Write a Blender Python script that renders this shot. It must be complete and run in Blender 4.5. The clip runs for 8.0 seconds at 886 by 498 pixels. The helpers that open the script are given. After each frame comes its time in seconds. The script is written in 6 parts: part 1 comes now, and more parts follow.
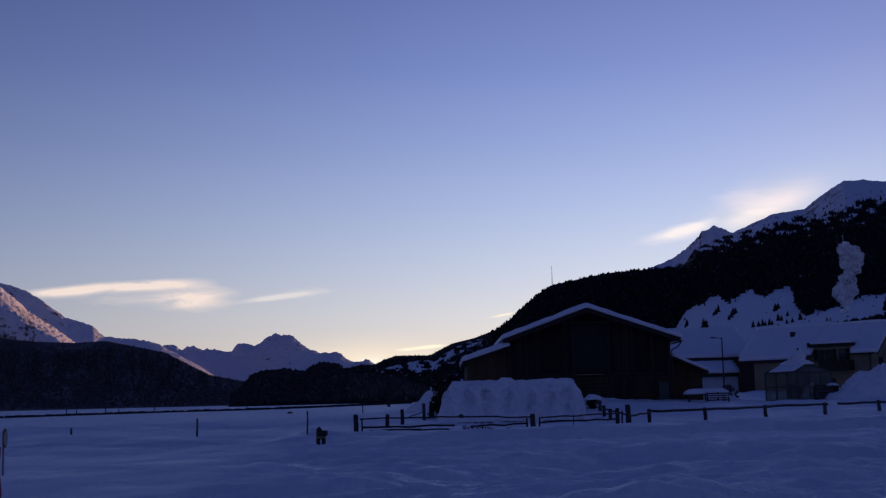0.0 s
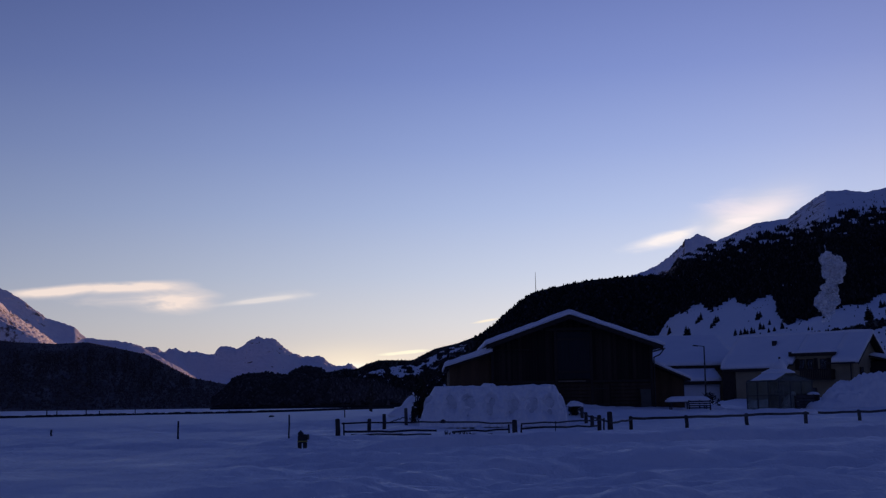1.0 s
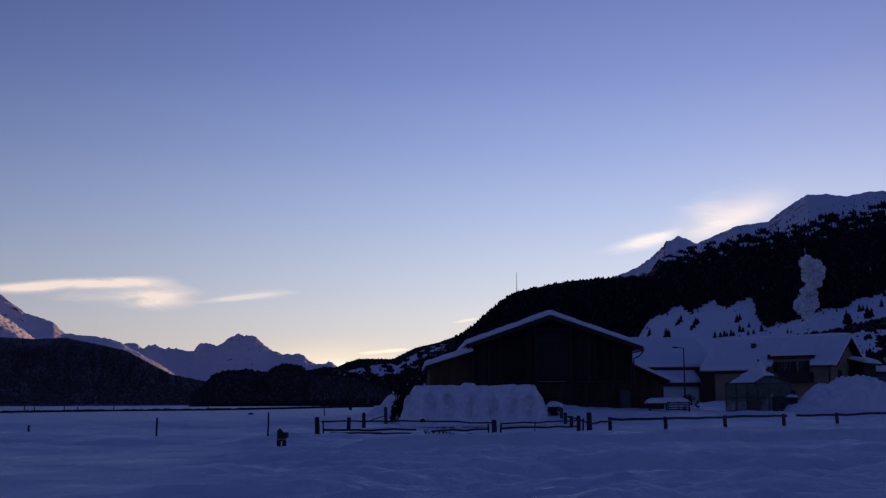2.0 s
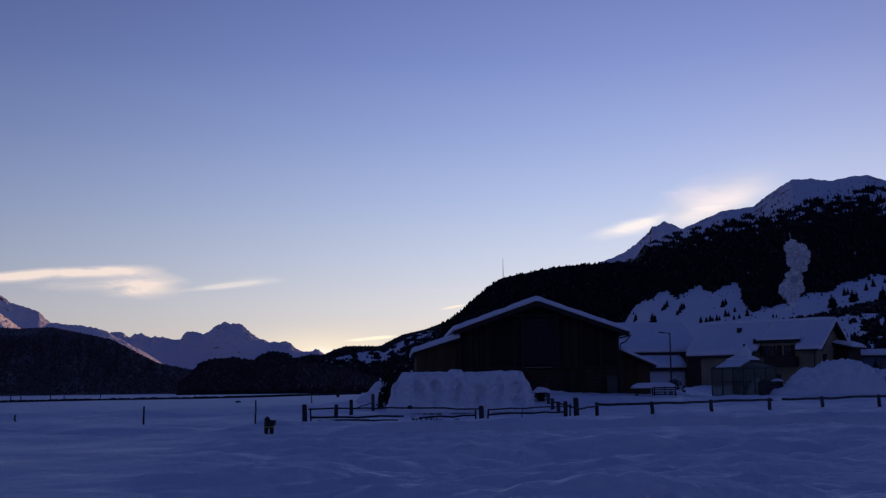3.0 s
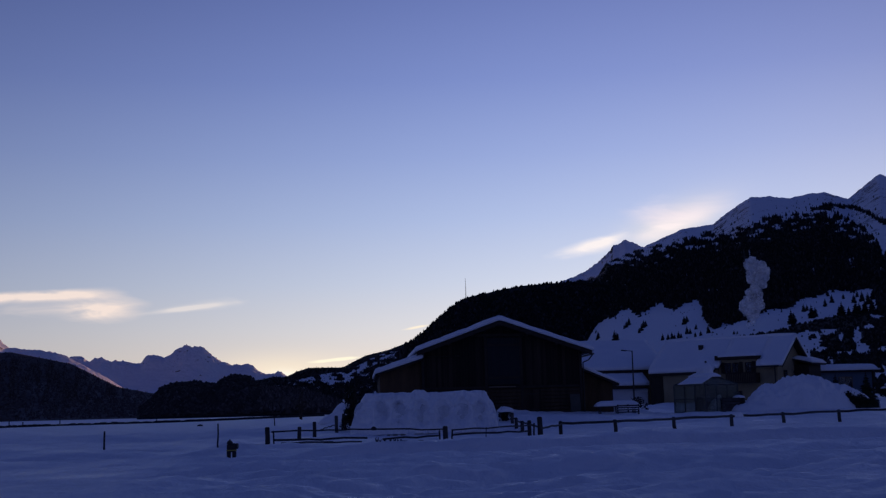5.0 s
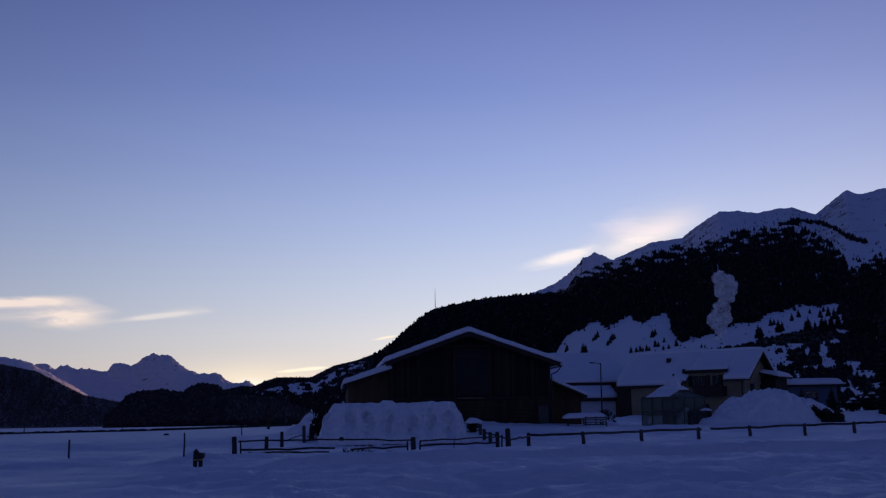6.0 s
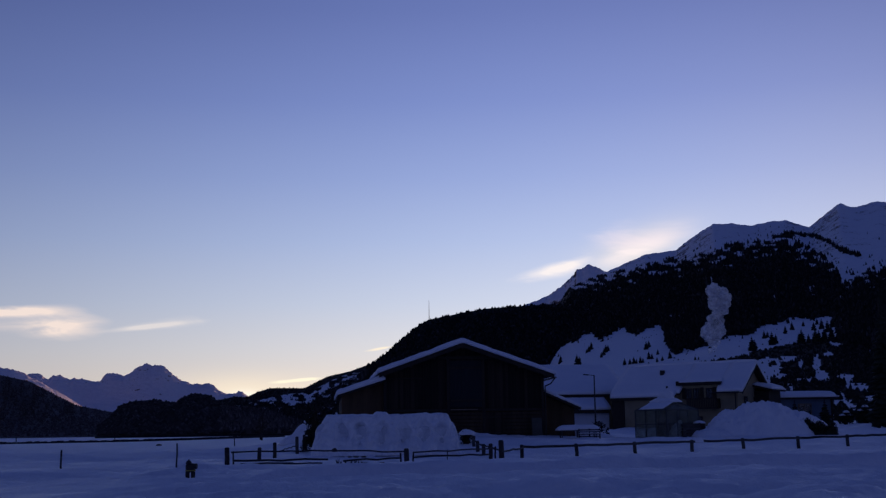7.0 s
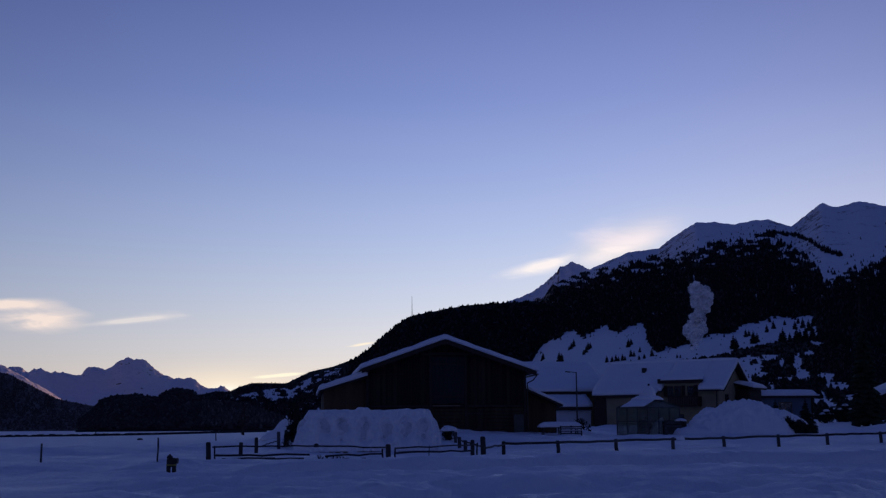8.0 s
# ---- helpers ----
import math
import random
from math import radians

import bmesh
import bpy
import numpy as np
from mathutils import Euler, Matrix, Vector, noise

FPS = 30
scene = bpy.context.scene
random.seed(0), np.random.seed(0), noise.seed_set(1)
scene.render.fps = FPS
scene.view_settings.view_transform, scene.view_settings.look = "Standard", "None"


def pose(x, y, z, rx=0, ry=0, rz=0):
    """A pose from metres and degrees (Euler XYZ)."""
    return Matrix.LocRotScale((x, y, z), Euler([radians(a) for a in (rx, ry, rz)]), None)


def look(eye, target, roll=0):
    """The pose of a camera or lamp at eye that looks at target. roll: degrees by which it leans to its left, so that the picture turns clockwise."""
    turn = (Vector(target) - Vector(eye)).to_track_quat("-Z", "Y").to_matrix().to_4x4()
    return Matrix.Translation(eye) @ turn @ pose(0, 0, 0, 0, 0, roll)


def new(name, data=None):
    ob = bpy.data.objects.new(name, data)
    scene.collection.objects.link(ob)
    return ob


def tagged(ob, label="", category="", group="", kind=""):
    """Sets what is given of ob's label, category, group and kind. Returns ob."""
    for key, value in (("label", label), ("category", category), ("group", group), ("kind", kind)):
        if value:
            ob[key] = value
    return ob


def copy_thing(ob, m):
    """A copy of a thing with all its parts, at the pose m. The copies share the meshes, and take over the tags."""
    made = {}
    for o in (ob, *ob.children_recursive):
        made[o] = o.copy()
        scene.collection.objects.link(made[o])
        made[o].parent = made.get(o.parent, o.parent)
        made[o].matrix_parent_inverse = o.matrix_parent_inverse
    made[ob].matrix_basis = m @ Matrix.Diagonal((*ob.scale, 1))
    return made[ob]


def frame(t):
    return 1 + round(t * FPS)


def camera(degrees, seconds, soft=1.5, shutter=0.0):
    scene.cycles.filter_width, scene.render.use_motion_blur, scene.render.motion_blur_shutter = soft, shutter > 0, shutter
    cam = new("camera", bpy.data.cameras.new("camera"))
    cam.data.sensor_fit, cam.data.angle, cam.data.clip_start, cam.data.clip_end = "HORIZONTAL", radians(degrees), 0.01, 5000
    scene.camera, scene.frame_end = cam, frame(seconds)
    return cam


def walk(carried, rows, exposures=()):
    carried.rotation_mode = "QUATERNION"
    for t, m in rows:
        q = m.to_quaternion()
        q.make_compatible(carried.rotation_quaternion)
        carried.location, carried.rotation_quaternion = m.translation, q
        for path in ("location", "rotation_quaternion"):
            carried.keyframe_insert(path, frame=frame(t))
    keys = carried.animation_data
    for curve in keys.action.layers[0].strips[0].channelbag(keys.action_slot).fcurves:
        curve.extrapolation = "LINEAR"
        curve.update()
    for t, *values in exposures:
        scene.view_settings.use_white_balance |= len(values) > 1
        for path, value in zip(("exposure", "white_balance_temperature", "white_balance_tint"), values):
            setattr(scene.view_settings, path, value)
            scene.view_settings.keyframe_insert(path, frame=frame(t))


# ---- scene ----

# ---------------------------------------------------------------- camera
cam = camera(40.41, 8.0, soft=1.3)
EYE = 1.6
ROWS = [  # seconds, pitch, lean, yaw: the camera turns where it stands
    (0.0, 97.120, 1.389, 0.174),
    (0.3, 97.244, 0.969, -0.017),
    (0.5, 97.254, 1.029, -0.209),
    (0.8, 97.423, 0.909, -0.577),
    (1.0, 97.346, 0.801, -0.666),
    (1.3, 97.434, 0.268, -0.718),
    (1.5, 97.640, 1.022, -0.887),
    (1.7, 97.576, 0.690, -1.126),
    (2.8, 96.601, 0.070, -2.138),
    (3.0, 96.666, 0.687, -2.223),
    (3.3, 96.931, 1.294, -2.345),
    (3.5, 97.004, 1.269, -2.482),
    (3.8, 97.203, 1.401, -2.510),
    (4.0, 97.297, 1.730, -2.474),
    (4.2, 97.378, 1.440, -2.822),
    (5.3, 97.761, 1.379, -4.390),
    (5.5, 97.893, 1.164, -4.811),
    (5.8, 97.933, 1.126, -5.279),
    (6.0, 98.074, 0.989, -5.437),
    (6.3, 98.001, 0.773, -5.518),
    (6.5, 98.207, 1.048, -5.557),
    (6.8, 98.380, 0.677, -5.809),
    (7.0, 98.605, 0.788, -5.750),
    (7.3, 98.515, -0.024, -5.960),
    (7.5, 98.517, -0.159, -6.081),
    (7.8, 98.524, 0.174, -6.545),
    (8.0, 98.415, 0.420, -6.599),
]
walk(cam, [(t, pose(0, 0, EYE, p, r, y)) for t, p, r, y in ROWS])

# ---------------------------------------------------------------- sky and sun
SUN_AZ, SUN_EL, GLOW_AZ = 26.0, 6.7, 12.0
scene.view_settings.exposure = 0.0


def toward(az, el):
    a, e = radians(az), radians(el)
    return Vector((math.sin(a) * math.cos(e), math.cos(a) * math.cos(e), math.sin(e)))


class Nodes:
    """Short hand for building node trees."""

    def __init__(self, tree):
        self.tree, self.nodes, self.links = tree, tree.nodes, tree.links

    def add(self, kind, operation="", clamp=False):
        n = self.nodes.new(kind)
        if operation:
            n.operation = operation
        if clamp:
            n.use_clamp = True
        return n

    def put(self, socket, value):
        if isinstance(value, bpy.types.NodeSocket):
            self.links.new(value, socket)
        elif value is not None:
            socket.default_value = value

    def math(self, op, a, b=None, c=None, clamp=False):
        n = self.add("ShaderNodeMath", op, clamp)
        for s, v in zip(n.inputs, (a, b, c)):
            self.put(s, v)
        return n.outputs[0]

    def noise(self, vector, scale, detail=4.0, rough=0.55, distortion=0.0):
        n = self.add("ShaderNodeTexNoise")
        self.put(n.inputs["Vector"], vector)
        self.put(n.inputs["Scale"], scale)
        self.put(n.inputs["Detail"], detail)
        self.put(n.inputs["Roughness"], rough)
        self.put(n.inputs["Distortion"], distortion)
        return n.outputs["Fac"]

    def ramp(self, fac, stops):
        n = self.add("ShaderNodeValToRGB")
        e = n.color_ramp.elements
        while len(e) < len(stops):
            e.new(0.5)
        for el, (p, c) in zip(e, stops):
            el.position = p
            el.color = (*c, 1) if len(c) == 3 else c
        self.put(n.inputs[0], fac)
        return n.outputs[0]

    def range(self, v, a, b, c=0.0, d=1.0):
        n = self.add("ShaderNodeMapRange")
        for s, x in zip(n.inputs, (v, a, b, c, d)):
            self.put(s, x)
        return n.outputs[0]

    def mix(self, fac, a, b, blend="MIX"):
        n = self.add("ShaderNodeMix")
        n.data_type, n.blend_type = "RGBA", blend
        self.put(n.inputs[0], fac)
        self.put(n.inputs[6], a)
        self.put(n.inputs[7], b)
        return n.outputs[2]

    def scaled(self, vector, s):
        n = self.add("ShaderNodeVectorMath", operation="MULTIPLY")
        self.put(n.inputs[0], vector)
        n.inputs[1].default_value = s
        return n.outputs[0]


def srgb(r, g, b):
    return tuple((c / 255 / 12.92 if c <= 10 else ((c / 255 + 0.055) / 1.055) ** 2.4) for c in (r, g, b))


def build_sky():
    world = bpy.data.worlds.new("dusk_sky")
    world.use_nodes = True
    world.node_tree.nodes.clear()
    k = Nodes(world.node_tree)
    coord = k.add("ShaderNodeTexCoord").outputs["Generated"]
    xyz = k.add("ShaderNodeSeparateXYZ")
    k.put(xyz.inputs[0], coord)
    x, y, z = xyz.outputs
    el = k.math("MULTIPLY", k.math("ARCSINE", z), 180 / math.pi)
    az = k.math("MULTIPLY", k.math("ARCTAN2", x, y), 180 / math.pi)
    # height of the sky above the horizon, in degrees, as a clear evening sky
    clear = k.ramp(k.range(el, 0, 60), [
        (0.000, srgb(244, 222, 194)), (0.030, srgb(234, 221, 210)), (0.065, srgb(215, 215, 222)), (0.100, srgb(193, 203, 226)),
        (0.150, srgb(166, 183, 223)), (0.200, srgb(142, 161, 213)), (0.260, srgb(117, 136, 197)),
        (0.330, srgb(97, 114, 176)), (0.460, srgb(64, 84, 148)), (0.700, srgb(34, 50, 106)), (1.0, srgb(27, 42, 96))])
    # brighter on the side of the set sun, darker away from it
    da = k.math("DIVIDE", k.math("SUBTRACT", az, GLOW_AZ + 3), 33.0)
    side = k.math("EXPONENT", k.math("MULTIPLY", k.math("MULTIPLY", da, da), -1.0))
    light = k.math("ADD", k.math("MULTIPLY", side, 0.52), 0.55)
    wide_da = k.math("DIVIDE", k.math("SUBTRACT", az, GLOW_AZ + 3), 70.0)
    front = k.math("EXPONENT", k.math("MULTIPLY", k.math("MULTIPLY", wide_da, wide_da), -1.0))
    dull = k.ramp(k.range(el, 0, 60), [(0.0, srgb(88, 91, 128)), (0.12, srgb(78, 88, 136)), (0.30, srgb(50, 63, 117)), (0.60, srgb(28, 42, 95)), (1.0, srgb(21, 34, 86))])
    sky = k.mix(1.0, clear, k.add("ShaderNodeCombineColor").outputs[0], "MULTIPLY")
    comb = sky.node.inputs[7].links[0].from_node
    for s in comb.inputs[:3]:
        k.put(s, light)
    sky = k.mix(front, dull, sky)
    # clouds: soft patches of high cloud
    warp = k.add("ShaderNodeCombineXYZ")
    k.put(warp.inputs[0], k.math("MULTIPLY", az, 0.22))
    k.put(warp.inputs[1], k.math("MULTIPLY", el, 0.95))
    fine = k.noise(warp.outputs[0], 1.3, 7.0, 0.55, 0.6)
    wisps = k.noise(warp.outputs[0], 0.7, 5.0, 0.5, 1.2)

    def lobe(a, e, wa, we, slant=0.0, power=1.0):
        da = k.math("DIVIDE", k.math("SUBTRACT", az, a), wa)
        tilt = k.math("MULTIPLY", k.math("SUBTRACT", az, a), slant)
        de = k.math("DIVIDE", k.math("SUBTRACT", k.math("SUBTRACT", el, e), tilt), we)
        d2 = k.math("ADD", k.math("MULTIPLY", da, da), k.math("MULTIPLY", de, de))
        return k.math("MULTIPLY", k.math("EXPONENT", k.math("MULTIPLY", d2, -1.0)), power)

    def patch(base, lobes, colour, low, high, strength):
        total = lobes[0]
        for extra in lobes[1:]:
            total = k.math("ADD", total, extra)
        tufts = k.math("ADD", k.range(fine, 0.36, 0.66, 0.0, 0.85), k.range(wisps, 0.38, 0.62, 0.05, 0.65))
        body = k.math("MULTIPLY", total, tufts)
        return k.mix(k.math("MULTIPLY", k.range(body, low, high), strength), base, (*colour, 1))

    glow = k.math("ADD", lobe(-3.6, 1.9, 3.4, 0.8, 0.0, 0.66), lobe(15.2, 8.4, 2.2, 0.9, 0.28, 0.40))
    sky = k.mix(glow, sky, (*srgb(255, 238, 212), 1))
    sky = k.mix(lobe(-3.5, 1.75, 0.7, 0.26, 0.0, 0.95), sky, (*srgb(255, 251, 236), 1))
    # long cloud over the sunlit mountain
    out = patch(sky, [lobe(-13.7, 5.56, 1.9, 0.20, 0.02, 1.7), lobe(-16.8, 5.34, 2.3, 0.19, 0.08, 1.6), lobe(-12.2, 4.8, 1.3, 0.42, 0.0, 1.15), lobe(-11.2, 5.3, 1.3, 0.6, 0.0, 0.45), lobe(-14.6, 4.85, 2.8, 0.28, 0.0, 0.5)],
                srgb(246, 226, 216), 0.10, 1.05, 0.92)
    out = patch(out, [lobe(-7.8, 4.98, 1.6, 0.10, 0.12, 1.5), lobe(-6.8, 5.15, 2.2, 0.3, 0.10, 0.4)], srgb(236, 226, 222), 0.14, 1.2, 0.65)
    # thin bright bars over the shoulder
    out = patch(out, [lobe(-1.1, 2.45, 0.95, 0.085, 0.08, 2.4)], srgb(255, 248, 222), 0.25, 1.0, 0.95)
    out = patch(out, [lobe(2.75, 3.90, 0.6, 0.06, 0.16, 1.9)], srgb(255, 240, 215), 0.15, 0.9, 0.8)
    # cloud lit from behind over the horn and the ridge
    out = patch(out, [lobe(11.5, 7.62, 1.0, 0.34, 0.18, 1.5), lobe(12.3, 7.9, 0.6, 0.3, 0.3, 1.2), lobe(9.9, 7.1, 1.3, 0.3, 0.2, 0.6)], srgb(252, 242, 240), 0.10, 1.5, 0.85)
    out = patch(out, [lobe(15.0, 8.3, 1.5, 0.40, 0.30, 1.6)], srgb(250, 238, 240), 0.10, 1.5, 0.85)
    out = patch(out, [lobe(14.4, 9.0, 1.5, 0.62, -0.12, 1.1), lobe(16.2, 9.0, 1.7, 0.5, 0.2, 0.9)], srgb(236, 224, 236), 0.10, 1.6, 0.7)
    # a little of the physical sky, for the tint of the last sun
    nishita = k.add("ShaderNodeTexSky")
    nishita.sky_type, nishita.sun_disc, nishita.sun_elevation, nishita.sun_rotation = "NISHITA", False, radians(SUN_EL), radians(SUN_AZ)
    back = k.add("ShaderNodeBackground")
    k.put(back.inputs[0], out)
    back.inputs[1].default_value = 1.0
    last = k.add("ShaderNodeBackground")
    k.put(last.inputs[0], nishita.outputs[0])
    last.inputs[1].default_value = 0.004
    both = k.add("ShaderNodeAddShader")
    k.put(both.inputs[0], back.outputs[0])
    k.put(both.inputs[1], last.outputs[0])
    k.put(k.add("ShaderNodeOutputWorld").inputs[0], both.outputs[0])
    scene.world = world


build_sky()
sun_data = bpy.data.lights.new("low_sun", "SUN")
sun_data.energy, sun_data.angle, sun_data.color = 2.9, radians(0.53), (1.0, 0.52, 0.31)
sun = new("low_sun", sun_data)
sun.matrix_world = look(toward(SUN_AZ, SUN_EL) * 100, (0, 0, 0))


# ---------------------------------------------------------------- materials
def surface(name, stops, scale, fine_scale, rough=0.8, metal=0.0, bump=0.3, stretch=(1, 1, 1), spread=(0.3, 0.7), dist=0.05, spec=0.3, vary=0.0):
    """A surface with colour in two scales of noise, grain relief and uneven gloss. vary: how far pieces differ from one another."""
    m = bpy.data.materials.new(name)
    m.use_nodes = True
    k = Nodes(m.node_tree)
    bsdf = m.node_tree.nodes["Principled BSDF"]
    at = k.scaled(k.add("ShaderNodeTexCoord").outputs["Object"], stretch)
    big, small = k.noise(at, scale, 5.0), k.noise(at, fine_scale, 4.0, 0.65)
    blend = k.math("ADD", k.math("MULTIPLY", big, 0.65), k.math("MULTIPLY", small, 0.35))
    if vary:
        rnd = k.add("ShaderNodeObjectInfo").outputs["Random"]
        blend = k.math("ADD", blend, k.math("MULTIPLY", k.math("SUBTRACT", rnd, 0.5), vary))
    n = len(stops)
    colour = k.ramp(k.range(blend, *spread), [(i / max(1, n - 1), c) for i, c in enumerate(stops)])
    k.put(bsdf.inputs["Base Color"], colour)
    k.put(bsdf.inputs["Roughness"], k.range(small, 0.2, 0.8, rough - 0.1, min(1, rough + 0.1)))
    bsdf.inputs["Metallic"].default_value = metal
    bsdf.inputs["Specular IOR Level"].default_value = spec
    b = k.add("ShaderNodeBump")
    b.inputs["Strength"].default_value, b.inputs["Distance"].default_value = bump, dist
    k.put(b.inputs["Height"], k.math("ADD", small, k.math("MULTIPLY", big, 1.5)))
    k.put(bsdf.inputs["Normal"], b.outputs[0])
    return m


SNOW = surface("packed_snow", [(0.70, 0.73, 0.80), (0.84, 0.86, 0.90), (0.90, 0.91, 0.93)], 0.9, 9.0, 0.75, bump=0.5, dist=0.06, spec=0.2)
ROOF_SNOW = surface("roof_snow", [(0.80, 0.82, 0.87), (0.90, 0.91, 0.93)], 0.5, 4.0, 0.8, bump=0.35, dist=0.08, spec=0.2)
BARN_WOOD = surface("tarred_barn_boards", [(0.012, 0.009, 0.008), (0.045, 0.03, 0.022), (0.085, 0.055, 0.036)], 1.2, 12.0, 0.85, bump=0.6, stretch=(1.6, 1.6, 0.25), dist=0.02)
OLD_WOOD = surface("weathered_fence_wood", [(0.018, 0.018, 0.020), (0.046, 0.045, 0.048), (0.085, 0.082, 0.082)], 2.0, 22.0, 0.85, bump=0.6, dist=0.01, vary=0.3)
PALE_WOOD = surface("pale_bare_plank", [(0.12, 0.09, 0.065), (0.24, 0.19, 0.14)], 2.0, 20.0, 0.8, bump=0.4, dist=0.01)
PLASTER = surface("ochre_lime_plaster", [(0.20, 0.16, 0.10), (0.28, 0.23, 0.145), (0.33, 0.275, 0.18)], 0.7, 14.0, 0.9, bump=0.3, dist=0.01)
BLUE_PLASTER = surface("grey_blue_plaster", [(0.10, 0.14, 0.20), (0.15, 0.20, 0.27)], 0.7, 14.0, 0.9, bump=0.3, dist=0.01)
DARK_TRIM = surface("brown_stained_timber", [(0.016, 0.012, 0.011), (0.04, 0.03, 0.025)], 2.0, 18.0, 0.75, bump=0.4, dist=0.01)
IRON = surface("dull_dark_iron", [(0.03, 0.03, 0.032), (0.07, 0.07, 0.072)], 3.0, 30.0, 0.5, 0.8, bump=0.2, dist=0.004)
ZINC = surface("grey_galvanised_steel", [(0.16, 0.17, 0.18), (0.28, 0.29, 0.30)], 4.0, 30.0, 0.45, 0.8, bump=0.15, dist=0.003)
RED_PAINT = surface("faded_red_paint", [(0.20, 0.03, 0.025), (0.32, 0.06, 0.045)], 3.0, 25.0, 0.6, bump=0.2, dist=0.003)
YELLOW_BAND = surface("faded_yellow_band", [(0.22, 0.20, 0.05), (0.36, 0.31, 0.08)], 6.0, 40.0, 0.6, bump=0.2, dist=0.003)
HYDRANT_PAINT = surface("dark_hydrant_paint", [(0.012, 0.012, 0.014), (0.03, 0.03, 0.032)], 5.0, 40.0, 0.5, bump=0.2, dist=0.003)
BARK = surface("conifer_bark", [(0.02, 0.015, 0.012), (0.06, 0.045, 0.035)], 2.0, 14.0, 0.9, bump=0.6, dist=0.03)
NEEDLES = surface("spruce_needles", [(0.006, 0.009, 0.006), (0.017, 0.023, 0.014), (0.03, 0.037, 0.022)], 0.8, 6.0, 0.85, bump=0.4, dist=0.05, vary=0.3)
WRAP = surface("snow_dusted_bale_wrap", [(0.38, 0.41, 0.46), (0.62, 0.65, 0.70), (0.8, 0.82, 0.86)], 1.5, 12.0, 0.45, bump=0.3, dist=0.02)
STONE = surface("dark_field_stone", [(0.02, 0.02, 0.022), (0.06, 0.058, 0.056)], 1.2, 9.0, 0.9, bump=0.6, dist=0.05)


def forest_material(name, stops):
    m = bpy.data.materials.new(name)
    m.use_nodes = True
    k = Nodes(m.node_tree)
    bsdf = m.node_tree.nodes["Principled BSDF"]
    isle = k.add("ShaderNodeNewGeometry").outputs["Random Per Island"]
    k.put(bsdf.inputs["Base Color"], k.ramp(isle, stops))
    bsdf.inputs["Roughness"].default_value = 0.95
    bsdf.inputs["Specular IOR Level"].default_value = 0.05
    return m


def ground_material(name, stops, scale, fine, bump, dist, gloss=(0.85, 0.95)):
    """Snow or forest floor by world place."""
    m = bpy.data.materials.new(name)
    m.use_nodes = True
    k = Nodes(m.node_tree)
    bsdf = m.node_tree.nodes["Principled BSDF"]
    at = k.add("ShaderNodeTexCoord").outputs["Object"]
    wind = k.scaled(at, (0.8, 0.6, 1.0))
    big, small = k.noise(wind, scale, 5.0, 0.55, 0.4), k.noise(wind, fine, 6.0, 0.6)
    k.put(bsdf.inputs["Base Color"], k.ramp(k.range(k.math("ADD", k.math("MULTIPLY", big, 0.6), k.math("MULTIPLY", small, 0.4)), 0.3, 0.7),
                                            [(i / (len(stops) - 1), c) for i, c in enumerate(stops)]))
    crust = k.noise(k.scaled(at, (0.30, 0.22, 1.0)), 1.0, 5.0, 0.6, 0.5)
    k.put(bsdf.inputs["Roughness"], k.range(crust, 0.38, 0.62, *gloss))
    bsdf.inputs["Specular IOR Level"].default_value = 0.35
    b = k.add("ShaderNodeBump")
    b.inputs["Strength"].default_value, b.inputs["Distance"].default_value = bump, dist
    k.put(b.inputs["Height"], k.math("ADD", k.math("MULTIPLY", big, 2.0), small))
    k.put(bsdf.inputs["Normal"], b.outputs[0])
    return m


FOREST = forest_material("spruce_forest", [(0.0, (0.010, 0.012, 0.012)), (0.6, (0.024, 0.025, 0.024)), (0.88, (0.040, 0.039, 0.038)), (0.98, (0.065, 0.064, 0.064)), (1.0, (0.09, 0.09, 0.095))])
# brown hill trees, their colour lifted paler to stand for valley haze
HILL_WOOD = forest_material("haze_lifted_hill_forest", [(0.0, (0.075, 0.062, 0.058)), (0.6, (0.12, 0.098, 0.09)), (0.92, (0.17, 0.142, 0.13)), (1.0, (0.22, 0.195, 0.19))])
KNOLL_WOOD = forest_material("dark_knoll_trees", [(0.0, (0.032, 0.027, 0.027)), (0.6, (0.058, 0.049, 0.046)), (0.92, (0.088, 0.075, 0.071)), (1.0, (0.13, 0.115, 0.115))])
# bare larch brown, with the pallor of haze mixed into the colour
LARCHES = forest_material("haze_lifted_larch_forest", [(0.0, (0.06, 0.045, 0.040)), (0.6, (0.105, 0.083, 0.073)), (0.9, (0.16, 0.13, 0.115)), (1.0, (0.24, 0.21, 0.20))])
FIELD_SNOW = ground_material("wind_worked_field_snow", [(0.74, 0.77, 0.83), (0.86, 0.88, 0.92), (0.90, 0.91, 0.94)], 0.45, 2.2, 0.8, 0.16, (0.45, 0.78))
# larch litter and snow dust, paled further in place of haze
LARCH_FLOOR = ground_material("haze_lifted_snowy_larch_floor", [(0.07, 0.058, 0.053), (0.13, 0.11, 0.103), (0.26, 0.245, 0.24)], 0.02, 0.12, 0.4, 2.0)
# near-black colour carries the shade beneath the trees
FOREST_FLOOR = ground_material("shade_toned_forest_floor", [(0.006, 0.007, 0.007), (0.013, 0.013, 0.012), (0.03, 0.03, 0.032)], 0.02, 0.12, 0.4, 2.0)


